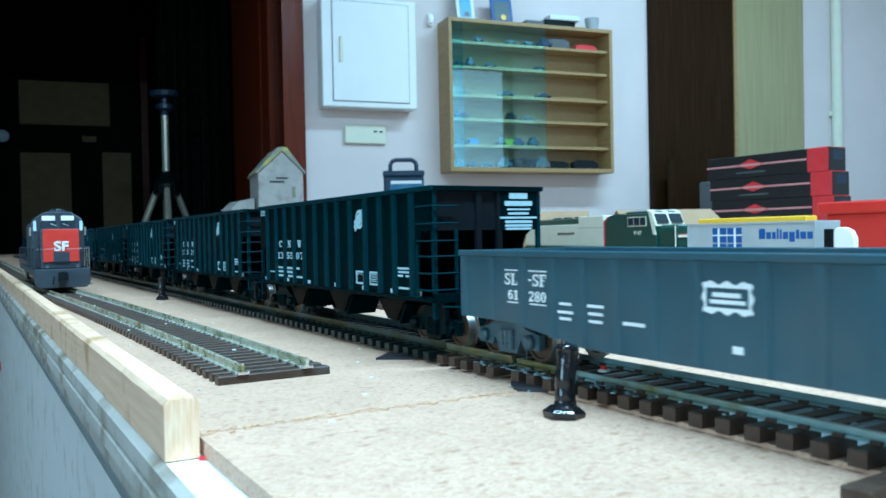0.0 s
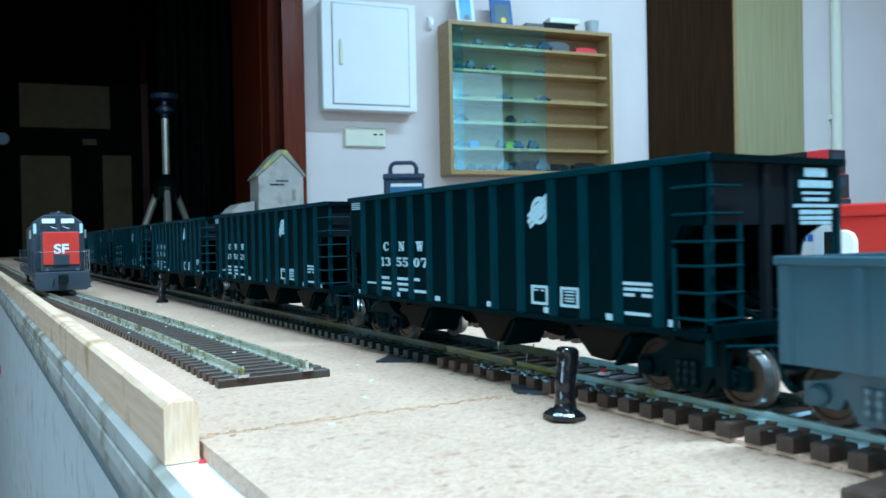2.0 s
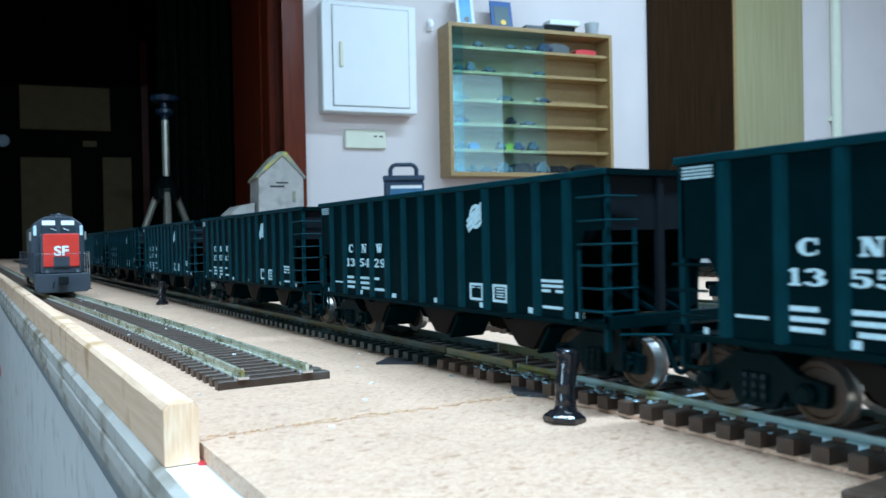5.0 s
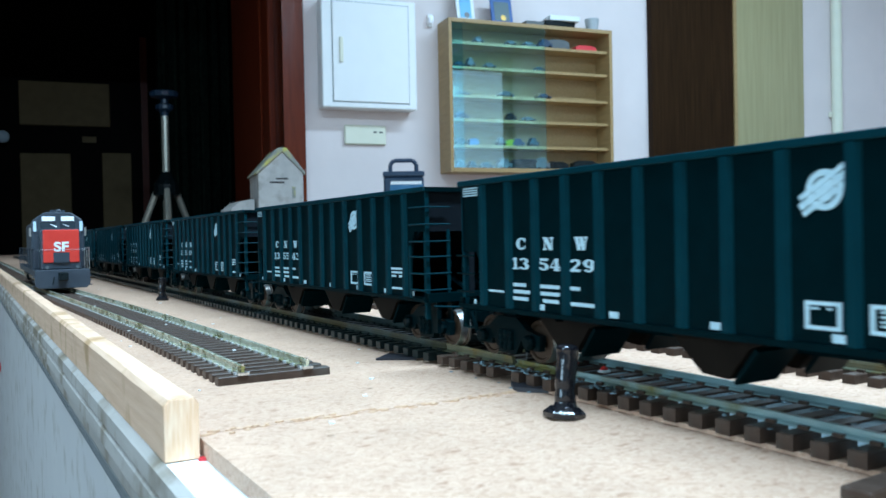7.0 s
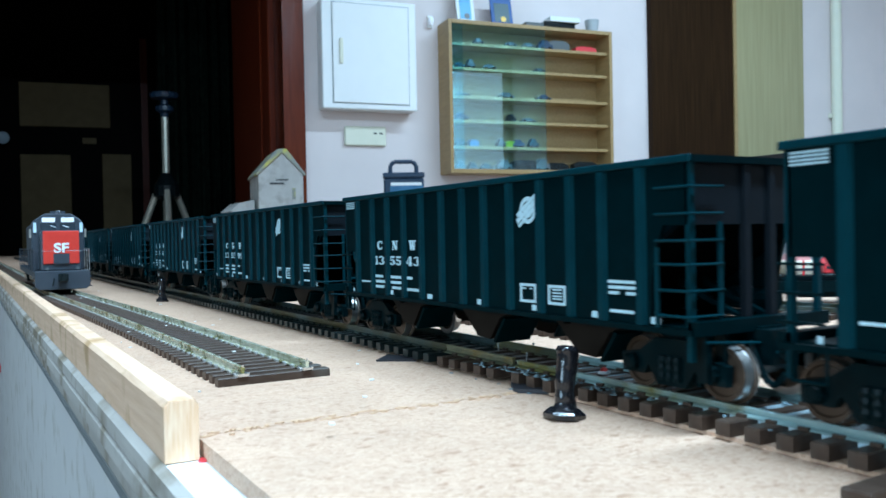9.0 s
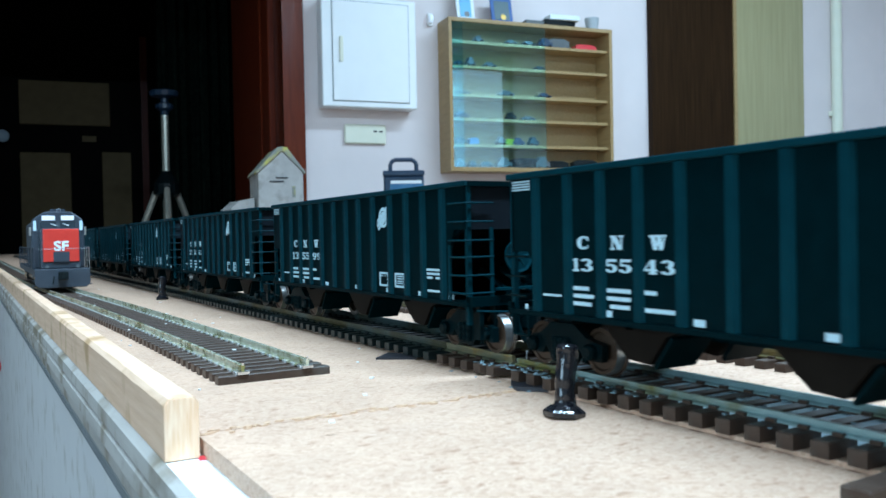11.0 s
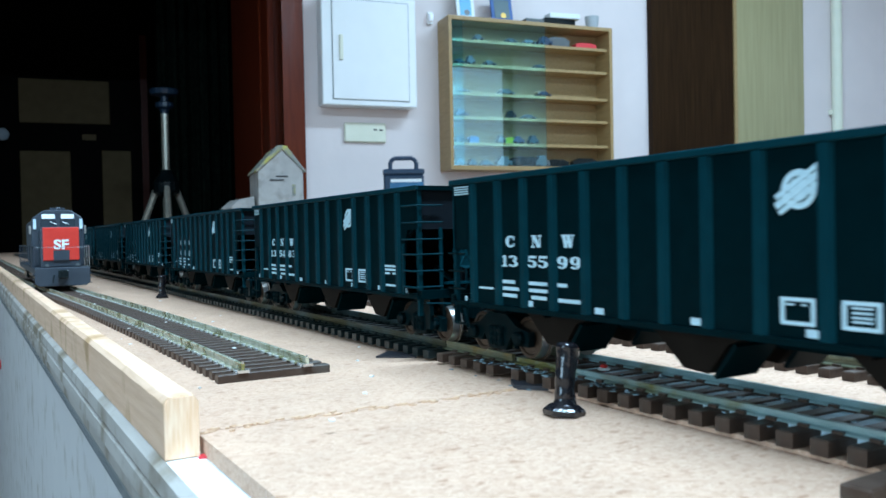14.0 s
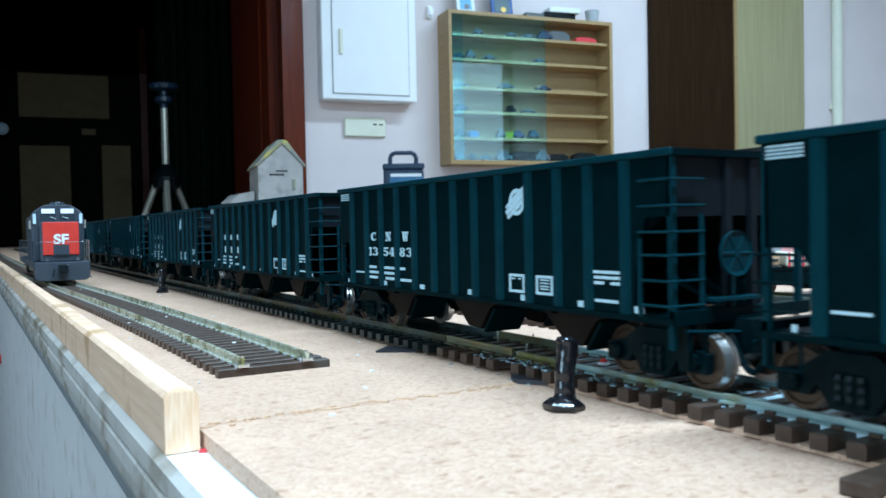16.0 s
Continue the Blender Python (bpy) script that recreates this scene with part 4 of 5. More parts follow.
for z, w, h in ((0.0477, 0.0064, 0.0017), (0.0455, 0.0096, 0.0014), (0.0438, 0.0080, 0.0005), (0.0426, 0.0072, 0.0007), (0.0414, 0.0130, 0.0006), (0.0402, 0.0094, 0.0008), (0.0391, 0.0094, 0.0007), (0.0382, 0.0090, 0.0006)):
    part("end_mark", box(0.0285 - w / 2, 0.0285 + w / 2, Y0 - 0.00095, Y0 - 0.00075, z - h / 2, z + h / 2), CAR_DECAL, cars[0])


def gondola_car():
    car = thing("gondola_car", "blue-grey ribbed model gondola car with white lettering", "gondola car")
    a, c, zt = -0.0625, -0.2525, 0.0325
    o = [(a, zt), (c, zt), (c, 0.0157), (c + 0.021, 0.0157), (c + 0.050, 0.0122), (a - 0.050, 0.0122), (a - 0.021, 0.0157), (a, 0.0157)]
    for x in (0.001, W - 0.0018):
        part("side_sheet", prism(o, "x", x, x + 0.0008), GREY_CAR, car)
    for y in (a - 0.0008, c):
        part("end_sheet", box(0.0018, W - 0.0018, y, y + 0.0008, 0.0155, zt), GREY_CAR, car)
    part("deck", box(0.0018, W - 0.0018, c + 0.001, a - 0.001, 0.0165, 0.0175), GREY_CAR, car)
    for x in (0.0002, W - 0.0014):
        part("top_rail", box(x, x + 0.0012, c - 0.0004, a + 0.0004, zt - 0.0012, zt + 0.0003), GREY_CAR, car, bevel=0.0002)
    for y in (a, c - 0.0006):
        part("end_rail", box(0.0016, W - 0.0016, y, y + 0.0006, zt - 0.0012, zt + 0.0002), GREY_CAR, car)
    ys = [-0.0640, -0.0765, -0.0895, -0.1008, -0.1108, -0.1208, -0.1313, -0.1420, -0.1565, -0.1668, -0.1765, -0.187, -0.198, -0.209, -0.22, -0.231, -0.2415, -0.2512]
    for x, s in ((0.001, -1), (W - 0.001, 1)):
        for y in ys:
            zb = 0.0158 if y > -0.0836 or y < -0.2314 else max(0.0125, 0.0157 - 0.0035 * min(abs(y + 0.0835), abs(y + 0.2315)) / 0.029)
            part("rib", prism([(x, y - 0.0013), (x + s * 0.0008, y - 0.0008), (x + s * 0.0008, y + 0.0008), (x, y + 0.0013)], "z", zb, zt - 0.0013), GREY_CAR, car)
    for yc in (-0.0765, -0.2385):
        truck(yc, 0.0195, car, GREY_CAR)
        for d in (-0.00975, 0.00975):
            wheelset(yc + d, car)
    coupler(a, a + 0.005, car)
    part("center_sill", box(W / 2 - 0.003, W / 2 + 0.003, c, a, 0.0135, 0.0164), GREY_CAR, car)
    side_x = 0.00085
    for word, a, z, w, h in (("SL", -0.0824, 0.0260, 0.0025, 0.0028), ("-", -0.0918, 0.0260, 0.0014, 0.0028), ("SF", -0.0935, 0.0260, 0.0025, 0.0028), ("61", -0.0838, 0.0223, 0.0020, 0.0023), ("280", -0.0920, 0.0223, 0.0021, 0.0024)):
        slab_words(car, [(ch, a - (w + 0.0002) * n, a - (w + 0.0002) * n - w) for n, ch in enumerate(word)], z, h, DECAL, side_x)
    rows = [(-0.0850, 0.0281, 0.0052, 0.0003), (-0.0954, 0.0281, 0.0068, 0.0003), (-0.0856, 0.0205, 0.0044, 0.0003), (-0.0954, 0.0205, 0.0062, 0.0003)]
    rows += [(-0.1052, z, w, 0.0006) for z, w in ((0.0213, 0.0040), (0.0195, 0.0052), (0.0181, 0.0040))]
    rows += [(-0.1150, z, w, 0.0006) for z, w in ((0.0214, 0.0050), (0.0198, 0.0044), (0.0182, 0.0042))]
    rows += [(-0.1262, 0.0186, 0.006, 0.0007), (-0.1510, 0.0163, 0.0022, 0.0013)]
    for row in rows:
        part("painted_mark", bars([row], side_x), DECAL, car)
    out, inn = [], []
    for i in range(64):
        t = 6.28318 * i / 64
        q = max(abs(math.cos(t)), abs(math.sin(t)))
        u, v = math.cos(t) / q, math.sin(t) / q
        wob = 0.00035 * math.cos(3.0 * math.pi * u) * (1 if abs(v) > 0.98 else 0) + 0.0003 * math.cos(2 * math.pi * v) * (1 if abs(u) > 0.98 else 0)
        out.append((-0.1489 + u * (0.0053 + (wob if abs(u) > 0.98 else 0)), 0.0250 + v * (0.0026 + (wob if abs(v) > 0.98 else 0))))
        inn.append((-0.1489 + u * 0.0045, 0.0250 + v * 0.0017))
    bm = bmesh.new()
    vo = [bm.verts.new((side_x, y, z)) for y, z in out]
    vi = [bm.verts.new((side_x, y, z)) for y, z in inn]
    for i in range(64):
        bm.faces.new((vo[i], vo[(i + 1) % 64], vi[(i + 1) % 64], vi[i]))
    bars([(-0.1487, 0.0255, 0.006, 0.0008), (-0.1489, 0.0243, 0.0075, 0.0007)], side_x, bm)
    part("emblem", bm, DECAL, car, "white scalloped emblem outline")
    return car


gondola = gondola_car()

# ---- standing locomotive on the siding ----


def grey_locomotive():
    lo = thing("diesel_locomotive", "grey model diesel locomotive with a red nose on the siding", "locomotive", at=pose(-0.0538, 0.612, 0, 0, 0, -0.8))
    part("long_hood", box(-0.0115, 0.0115, 0.055, 0.235, 0.0185, 0.0545), LOCO_GREY, lo, bevel=0.002)
    part("frame", box(-0.0172, 0.0172, 0.004, 0.242, 0.0142, 0.0188), LOCO_GREY, lo, bevel=0.0005)
    part("fuel_tank", box(-0.014, 0.014, 0.085, 0.15, 0.0075, 0.0142), BLACK_PLASTIC, lo, bevel=0.002)
    part("cab", prism([(-0.0172, 0.0188), (0.0172, 0.0188), (0.0172, 0.049), (0.0155, 0.054), (0.0085, 0.0590), (-0.0085, 0.0590), (-0.0155, 0.054), (-0.0172, 0.049)], "y", 0.032, 0.056), LOCO_GREY, lo, bevel=0.0008)
    part("nose", prism([(-0.0128, 0.0188), (0.0128, 0.0188), (0.0128, 0.0445), (0.0115, 0.0465), (-0.0115, 0.0465), (-0.0128, 0.0445)], "y", 0.010, 0.032), LOCO_GREY, lo, bevel=0.0008)
    part("nose_panel", box(-0.0114, 0.0114, 0.0092, 0.0102, 0.0235, 0.0462), LOCO_RED, lo, "red nose panel", bevel=0.0004)
    part("nose_door", box(-0.005, 0.005, 0.0086, 0.0094, 0.0235, 0.0305), LOCO_GREY, lo)
    lettering("lettering", "SF", 0.0062, DECAL, lo, pose(0, 0.0088, 0.0342, 90, 0, 0), 0.0003, 1.15)
    for s in (-1, 1):
        # a faint glow is added to make the number boards pale
        part("number_board", box(s * 0.0062 - 0.0042, s * 0.0062 + 0.0042, 0.0308, 0.0322, 0.0528, 0.0560), FAINT_GLOW, lo, "pale number board with an added faint glow")
        part("windscreen", box(s * 0.0063 - 0.005, s * 0.0063 + 0.005, 0.0312, 0.0322, 0.0472, 0.0518), CAB_GLASS, lo)
        # corner pane painted pale in place of the reflection it would show
        part("side_glass", box(s * 0.0150 - 0.0010, s * 0.0150 + 0.0010, 0.0310, 0.0322, 0.0455, 0.0525), SHINE, lo)
        part("windscreen_bead", box(s * 0.0063 - 0.0053, s * 0.0063 + 0.0053, 0.0305, 0.0312, 0.0467, 0.0472), LOCO_GREY, lo)
        part("wiper", bar((s * 0.004 - 0.001, 0.0306, 0.0505), (s * 0.004 + 0.003, 0.0306, 0.0488), 0.0002), STEEL, lo)
        rail = new("handrail")
        rail.parent = lo
        # bright rails on the lit side, grey on the other: light put into material
        rail_side_tone = STEEL if s > 0 else LOCO_GREY
        part("top_bar", bar((s * 0.0170, 0.004, 0.0335), (s * 0.0170, 0.032, 0.0335), 0.0003), rail_side_tone, rail)
        part("long_bar", bar((s * 0.0172, 0.058, 0.0335), (s * 0.0172, 0.238, 0.0335), 0.0003), LOCO_GREY, rail)
        for y in (0.004, 0.018, 0.032):
            part("stanchion", bar((s * 0.0170, y, 0.0185), (s * 0.0170, y, 0.0335), 0.0003), rail_side_tone, rail)
        for y in (0.06, 0.09, 0.12, 0.15, 0.18, 0.21, 0.238):
            part("stanchion", bar((s * 0.0172, y, 0.0185), (s * 0.0172, y, 0.0335), 0.0003), LOCO_GREY, rail)
        part("mirror", box(s * 0.0178 - 0.0008, s * 0.0178 + 0.0008, 0.034, 0.036, 0.042, 0.048), STEEL, lo)
        for k in range(3):
            part("step", box(s * 0.0165 - 0.002, s * 0.0165 + 0.002, 0.004, 0.012, 0.0075 + 0.0033 * k, 0.0081 + 0.0033 * k), LOCO_GREY, lo)
        part("ditch_light", lathe([(0.0011, 0.0), (0.0011, -0.0012)], "y", n=10, center=(s * 0.0095, 0.0035, 0.0205)), GREY_TOY, lo)
    part("front_rail", bar((-0.016, 0.003, 0.0325), (0.016, 0.003, 0.0325), 0.0002), LOCO_GREY, lo)
    part("pilot", prism([(-0.0172, 0.0188), (0.0172, 0.0188), (0.0172, 0.0085), (0.0148, 0.0062), (-0.0148, 0.0062), (-0.0172, 0.0085)], "y", 0.001, 0.0042), LOCO_GREY, lo, bevel=0.0004)
    part("coupler", box(-0.003, 0.003, -0.004, 0.002, 0.0115, 0.0172), BLACK_PLASTIC, lo, bevel=0.0006)
    part("air_hose", bar((-0.0055, 0.0, 0.014), (-0.0065, -0.0012, 0.009), 0.0005), BLACK_PLASTIC, lo)
    part("beacon", lathe([(0.002, 0.0585), (0.002, 0.0605), (0.0012, 0.0615)], n=10, center=(0.001, 0.042, 0)), LOCO_GREY, lo)
    part("horn", box(-0.004, 0.006, 0.046, 0.049, 0.0588, 0.0612), LOCO_GREY, lo)
    for y in (0.10, 0.135, 0.17):
        part("roof_fan", lathe([(0.0075, 0.0543), (0.0075, 0.0560), (0.006, 0.0563)], n=18, center=(0, y, 0)), LOCO_GREY, lo)
    for yc in (0.045, 0.195):
        part("truck_frame", box(-0.0148, 0.0148, yc - 0.024, yc + 0.024, 0.0062, 0.0128), BLACK_PLASTIC, lo, bevel=0.001)
        for d in (-0.018, 0.0, 0.018):
            part("wheel", lathe([(0.006, -0.010), (0.006, 0.010)], "x", n=16, center=(0, yc + d, 0.0108)), BLACK_PLASTIC, lo)


grey_locomotive()


def green_locomotive():
    lo = thing("diesel_locomotive", "dark green and cream model diesel locomotive on a back track", "locomotive", at=pose(0.545, 0.622, 0, 0, 0, -13) @ Matrix.Translation((0, -0.016, 0)) @ Matrix.Diagonal((1, 1.35, 1, 1)))
    part("frame", box(-0.0175, 0.0175, 0.0, 0.30, 0.0125, 0.0190), GREEN, lo, bevel=0.0005)
    part("cream_hood", box(-0.0150, 0.0150, 0.138, 0.30, 0.019, 0.0480), CREAM, lo, bevel=0.001)
    part("raised_hood", box(-0.0168, 0.0168, 0.118, 0.168, 0.0190, 0.0575), CREAM, lo, bevel=0.001)
    part("hood_seam", box(-0.0172, -0.0167, 0.118, 0.168, 0.0425, 0.0432), CONTAINER, lo)
    part("dark_roof", box(-0.0130, 0.0130, 0.170, 0.30, 0.0482, 0.0560), GREEN, lo, bevel=0.0015)
    for y in (0.19, 0.215, 0.24):
        part("roof_fan", lathe([(0.006, 0.056), (0.006, 0.0578), (0.0045, 0.0582)], n=14, center=(0, y, 0)), GREEN, lo)
    part("green_hood", prism([(0.070, 0.019), (0.1175, 0.019), (0.1175, 0.050), (0.108, 0.0560), (0.098, 0.0578), (0.070, 0.0578)], "x", -0.0166, 0.0166), GREEN, lo, bevel=0.0008)
    part("red_line", prism([(0.1150, 0.019), (0.1172, 0.019), (0.1172, 0.050), (0.108, 0.0556), (0.106, 0.0548), (0.1150, 0.049)], "x", -0.0172, -0.0167), BOX_RED, lo)
    part("cab", prism([(0.030, 0.019), (0.076, 0.019), (0.076, 0.0590), (0.042, 0.0590), (0.037, 0.0572), (0.030, 0.0430)], "x", -0.0176, 0.0176), GREEN, lo, bevel=0.0006)
    part("cab_roof", prism([(-0.0184, 0.0560), (-0.0150, 0.0592), (-0.006, 0.0608), (0.006, 0.0608), (0.0150, 0.0592), (0.0184, 0.0560), (0.0170, 0.0560), (-0.0170, 0.0560)], "y", 0.0415, 0.080), GREY_TOY, lo)
    part("cream_face", prism([(0.0292, 0.0425), (0.0306, 0.0425), (0.0374, 0.0568), (0.0425, 0.0588), (0.0425, 0.0606), (0.0360, 0.0578)], "x", -0.0180, 0.0180), CREAM, lo)
    part("cream_post", prism([(0.0292, 0.0330), (0.0335, 0.0330), (0.0400, 0.0560), (0.0425, 0.0600), (0.0360, 0.0575)], "x", -0.0183, -0.0174), CREAM, lo)
    for s in (-1, 1):
        part("windscreen", prism([(0.0300, 0.0455), (0.0288, 0.0458), (0.0336, 0.0558), (0.0350, 0.0552)], "x", s * 0.0088 - 0.0070, s * 0.0088 + 0.0070), CAB_GLASS, lo)
        part("number_board", prism([(0.0364, 0.0572), (0.0356, 0.0577), (0.0392, 0.0594), (0.0398, 0.0588)], "x", s * 0.0078 - 0.0046, s * 0.0078 + 0.0046), BLACK_INK, lo)
        part("side_rail", bar((s * 0.0172, 0.003, 0.019), (s * 0.0172, 0.003, 0.0420), 0.0006), CREAM, lo)
    part("side_frame", box(-0.0181, -0.0175, 0.0440, 0.0735, 0.0425, 0.0535), CREAM, lo)
    for y in (0.0450, 0.0545, 0.0640):
        part("side_window", box(-0.0184, -0.0179, y, y + 0.0085, 0.0435, 0.0525), CAB_GLASS, lo)
    part("nose", prism([(-0.0150, 0.019), (0.0150, 0.019), (0.0150, 0.0385), (0.0115, 0.0435), (-0.0115, 0.0435), (-0.0150, 0.0385)], "y", 0.005, 0.031), GREEN, lo, bevel=0.0018)
    part("nose_stripe", box(-0.0125, 0.0125, 0.0036, 0.0056, 0.0300, 0.0325), CREAM, lo)
    part("nose_line", box(-0.0125, 0.0125, 0.0036, 0.0056, 0.0328, 0.0336), BOX_RED, lo)
    part("pilot", box(-0.0175, 0.0175, -0.002, 0.0015, 0.0065, 0.019), GREEN, lo)
    lettering("lettering", "9647", 0.0042, CREAM, lo, Matrix.Translation((-0.0179, 0.058, 0.0350)) @ SIDE, 0.0002, 1.0)
    part("painted_marks", bars([(0.182 + 0.0055 * i, 0.0355 + (0.0006 if i == 0 else 0), 0.0042, 0.0030) for i in range(7)], -0.0152), BLACK_INK, lo, "dark company lettering shown as bars")
    for yc in (0.05, 0.24):
        part("truck_frame", box(-0.0148, 0.0148, yc - 0.026, yc + 0.026, 0.0046, 0.0125), BLACK_PLASTIC, lo, bevel=0.001)


green_locomotive()


def container_car():
    c = thing("flat_car", "flat car carrying a pale grey shipping container", "flat car", at=pose(0.4625, 0.453, 0))
    part("deck", box(-0.0165, 0.0165, -0.066, 0.085, 0.0105, 0.0125), BLACK_PLASTIC, c)
    for yc in (-0.046, 0.06):
        part("truck_frame", box(-0.0145, 0.0145, yc - 0.014, yc + 0.014, 0.0046, 0.0105), BLACK_PLASTIC, c, bevel=0.001)
    ct = thing("shipping_container", "pale grey shipping container with blue emblem and blue lettering", "container", at=pose(0.4625, 0.453, 0.0125))
    part("shell", box(-0.0150, 0.0150, -0.057, 0.071, 0.0, 0.0300), CONTAINER, ct, bevel=0.0005)
    for z in (0.0, 0.0288):
        part("edge_rail", box(-0.0158, -0.0150, -0.057, 0.071, z, z + 0.0013), CONTAINER, ct)
    for y in (-0.057, 0.0695):
        part("corner_post", box(-0.0157, -0.0150, y, y + 0.0015, 0.0013, 0.0288), CONTAINER, ct)
    for a in (0.0355, 0.0195):
        for z in (0.0196, 0.0060):
            part("emblem", bars([(a, z, 0.0148, 0.0125)], -0.01515), BLUE_INK, ct, "square blue emblem")
    part("emblem_bar", bars([(0.0275, 0.0196, 0.031, 0.0011)], -0.0153), DECAL, ct)
    for a in (0.0360, 0.0190):
        part("emblem_bar", bars([(a, 0.0128, 0.0022, 0.0255)], -0.0155), DECAL, ct)
    y = -0.005
    for w, z0, h in ((0.0060, 0, 0.0072), (0.0046, 0, 0.0048), (0.0034, 0, 0.0048), (0.0018, 0, 0.0072), (0.0018, 0, 0.0066), (0.0048, 0, 0.0048), (0.0050, -0.002, 0.0068), (0.0030, 0, 0.0062), (0.0050, 0, 0.0048), (0.0048, 0, 0.0048)):
        w, h, z0 = w * 1.0, h * 1.15, z0 * 1.15
        part("painted_mark", bars([(y - w / 2, 0.0162 + z0 + h / 2, w, h)], -0.01515), BLUE_INK, ct, "blue bar in place of a letter")
        y -= w + 0.0010


container_car()
yb = thing("yellow_lid_box", "long box with a bright yellow lid behind the container", "box", at=pose(0.552, 0.515, 0))
part("carton", box(-0.02, -0.006, -0.049, 0.072, 0.0, 0.0415), CONTAINER, yb)
part("lid", box(-0.021, -0.005, -0.050, 0.074, 0.0415, 0.0482), YELLOW, yb, "bright yellow lid", bevel=0.001)


def red_bin():
    b = thing("red_bin", "red plastic storage bin with a stepped rim on the board", "storage bin", at=pose(0.744, 0.32, 0))
    part("tub", prism([(-0.045, 0.0), (0.30, 0.0), (0.31, 0.052), (-0.05, 0.052)], "y", 0.0, 0.24), RED_PLASTIC, b, bevel=0.002)
    part("rim", box(-0.054, 0.314, -0.004, 0.247, 0.0515, 0.0645), RED_PLASTIC, b, bevel=0.002)
    part("clip", box(-0.058, -0.054, 0.07, 0.13, 0.040, 0.063), RED_PLASTIC, b, bevel=0.001)
    part("clip", box(0.09, 0.16, -0.008, -0.004, 0.040, 0.063), RED_PLASTIC, b, bevel=0.001)


red_bin()
wt = thing("white_trailer", "small white rounded trailer with a black shade sheet behind it", "toy trailer", at=pose(0.447, 0.345, 0))
part("shell", prism([(0.009, 0.006), (0.0260, 0.006), (0.0260, 0.0345), (0.0230, 0.0370), (0.017, 0.0370), (0.0115, 0.0345), (0.009, 0.029)], "x", -0.016, -0.011), WHITE_PAINT, wt, bevel=0.001)
# black sheet standing for the shaded end of the container
part("end_shade_panel", prism([(-0.016, 0.006), (0.016, 0.006), (0.014, 0.030), (-0.016, 0.0360)], "y", 0.0263, 0.033), BLACK_PLASTIC, wt, "black sheet for the shaded end of the container")
part("chassis", box(-0.016, -0.005, 0.009, 0.034, 0.0, 0.0059), BLACK_PLASTIC, wt)


def loco_box(k):
    """A long black carton with red ends; its parts stand on its own base."""
    b = thing("model_box", "long black carton with red ends and a pink stripe", "box", "stack of black cartons", pose(1.53, 1.120 + (0.012, 0.0, 0.004, 0.012)[k] * 1.0, 0.0542 * k))
    part("sleeve", box(0.0, 0.06, 0.0532, 0.340, 0.0, 0.0535), BOX_BLACK, b, bevel=0.001)
    part("red_end", box(0.0, 0.06, 0.0, 0.053, 0.0, 0.0535), BOX_RED, b, "red end sleeve", bevel=0.001)
    part("stripe", bars([(0.197, 0.030, 0.286, 0.0045)], -0.0004), PINK, b)
    part("emblem", prism([(0.170, 0.030), (0.207, 0.020), (0.244, 0.030), (0.207, 0.044)], "x", -0.0009, -0.0003), BOX_RED, b, "red diamond emblem")
    part("emblem_bar", bars([(0.207, 0.0300, 0.060, 0.006)], -0.0012), PINK, b)
    part("painted_marks", bars([(0.207, 0.0125, 0.085, 0.0042)], -0.0005), GREY_TOY, b, "pale unreadable line of print")
    part("end_label", box(0.0005, 0.0595, -0.0008, 0.0, 0.001, 0.0525), BOX_BLACK, b, "black end label")
    part("end_marks", box(0.015, 0.05, -0.0012, -0.0008, 0.026, 0.046), BLUE_CASE, b)


for k in range(4):
    loco_box(k)


def card_house():
    h = thing("card_house", "tall grey card model house with a mossy gable roof", "model house", at=pose(0.43, 1.56, 0, 0, 0, -10))
    body = [(-0.044, 0.0), (0.044, 0.0), (0.044, 0.168), (0.012, 0.209), (-0.006, 0.211), (-0.044, 0.168)]
    part("wall_shell", prism(body, "y", 0.0, 0.13), CARD_GREY, h, bevel=0.0008)
    for s in (-1, 1):
        part("roof", prism([(0.003 - s * 0.001, 0.2105), (s * 0.0475, 0.164), (s * 0.0490, 0.1675), (0.003 + s * 0.009, 0.2165), (0.003 - s * 0.001, 0.2175)], "y", -0.004, 0.134), ROOF_GREY, h, bevel=0.0008)
    part("slit", box(-0.022, 0.006, -0.0015, 0.0, 0.1475, 0.1505), BLACK_INK, h)
    part("slit", box(-0.010, 0.014, -0.0015, 0.0, 0.155, 0.1575), BLACK_INK, h)
    part("vent", box(0.022, 0.028, -0.002, 0.0, 0.118, 0.140), ROOF_GREY, h)
    part("nameboard", box(-0.004, 0.02, -0.002, 0.0, 0.094, 0.098), BLACK_INK, h)
    part("hatch", box(-0.044, -0.018, -0.0016, 0.0, 0.03, 0.092), CARD_GREY, h)
    sh = thing("card_shed", "low pale card shed beside the house", "model shed", at=pose(0.362, 1.60, 0))
    part("wall_shell", box(-0.02, 0.02, 0.0, 0.06, 0.0, 0.095), CARD_GREY, sh)
    part("roof", prism([(-0.025, 0.095), (0.025, 0.095), (0.025, 0.118), (-0.005, 0.112)], "y", -0.004, 0.064), CARD_GREY, sh)


card_house()


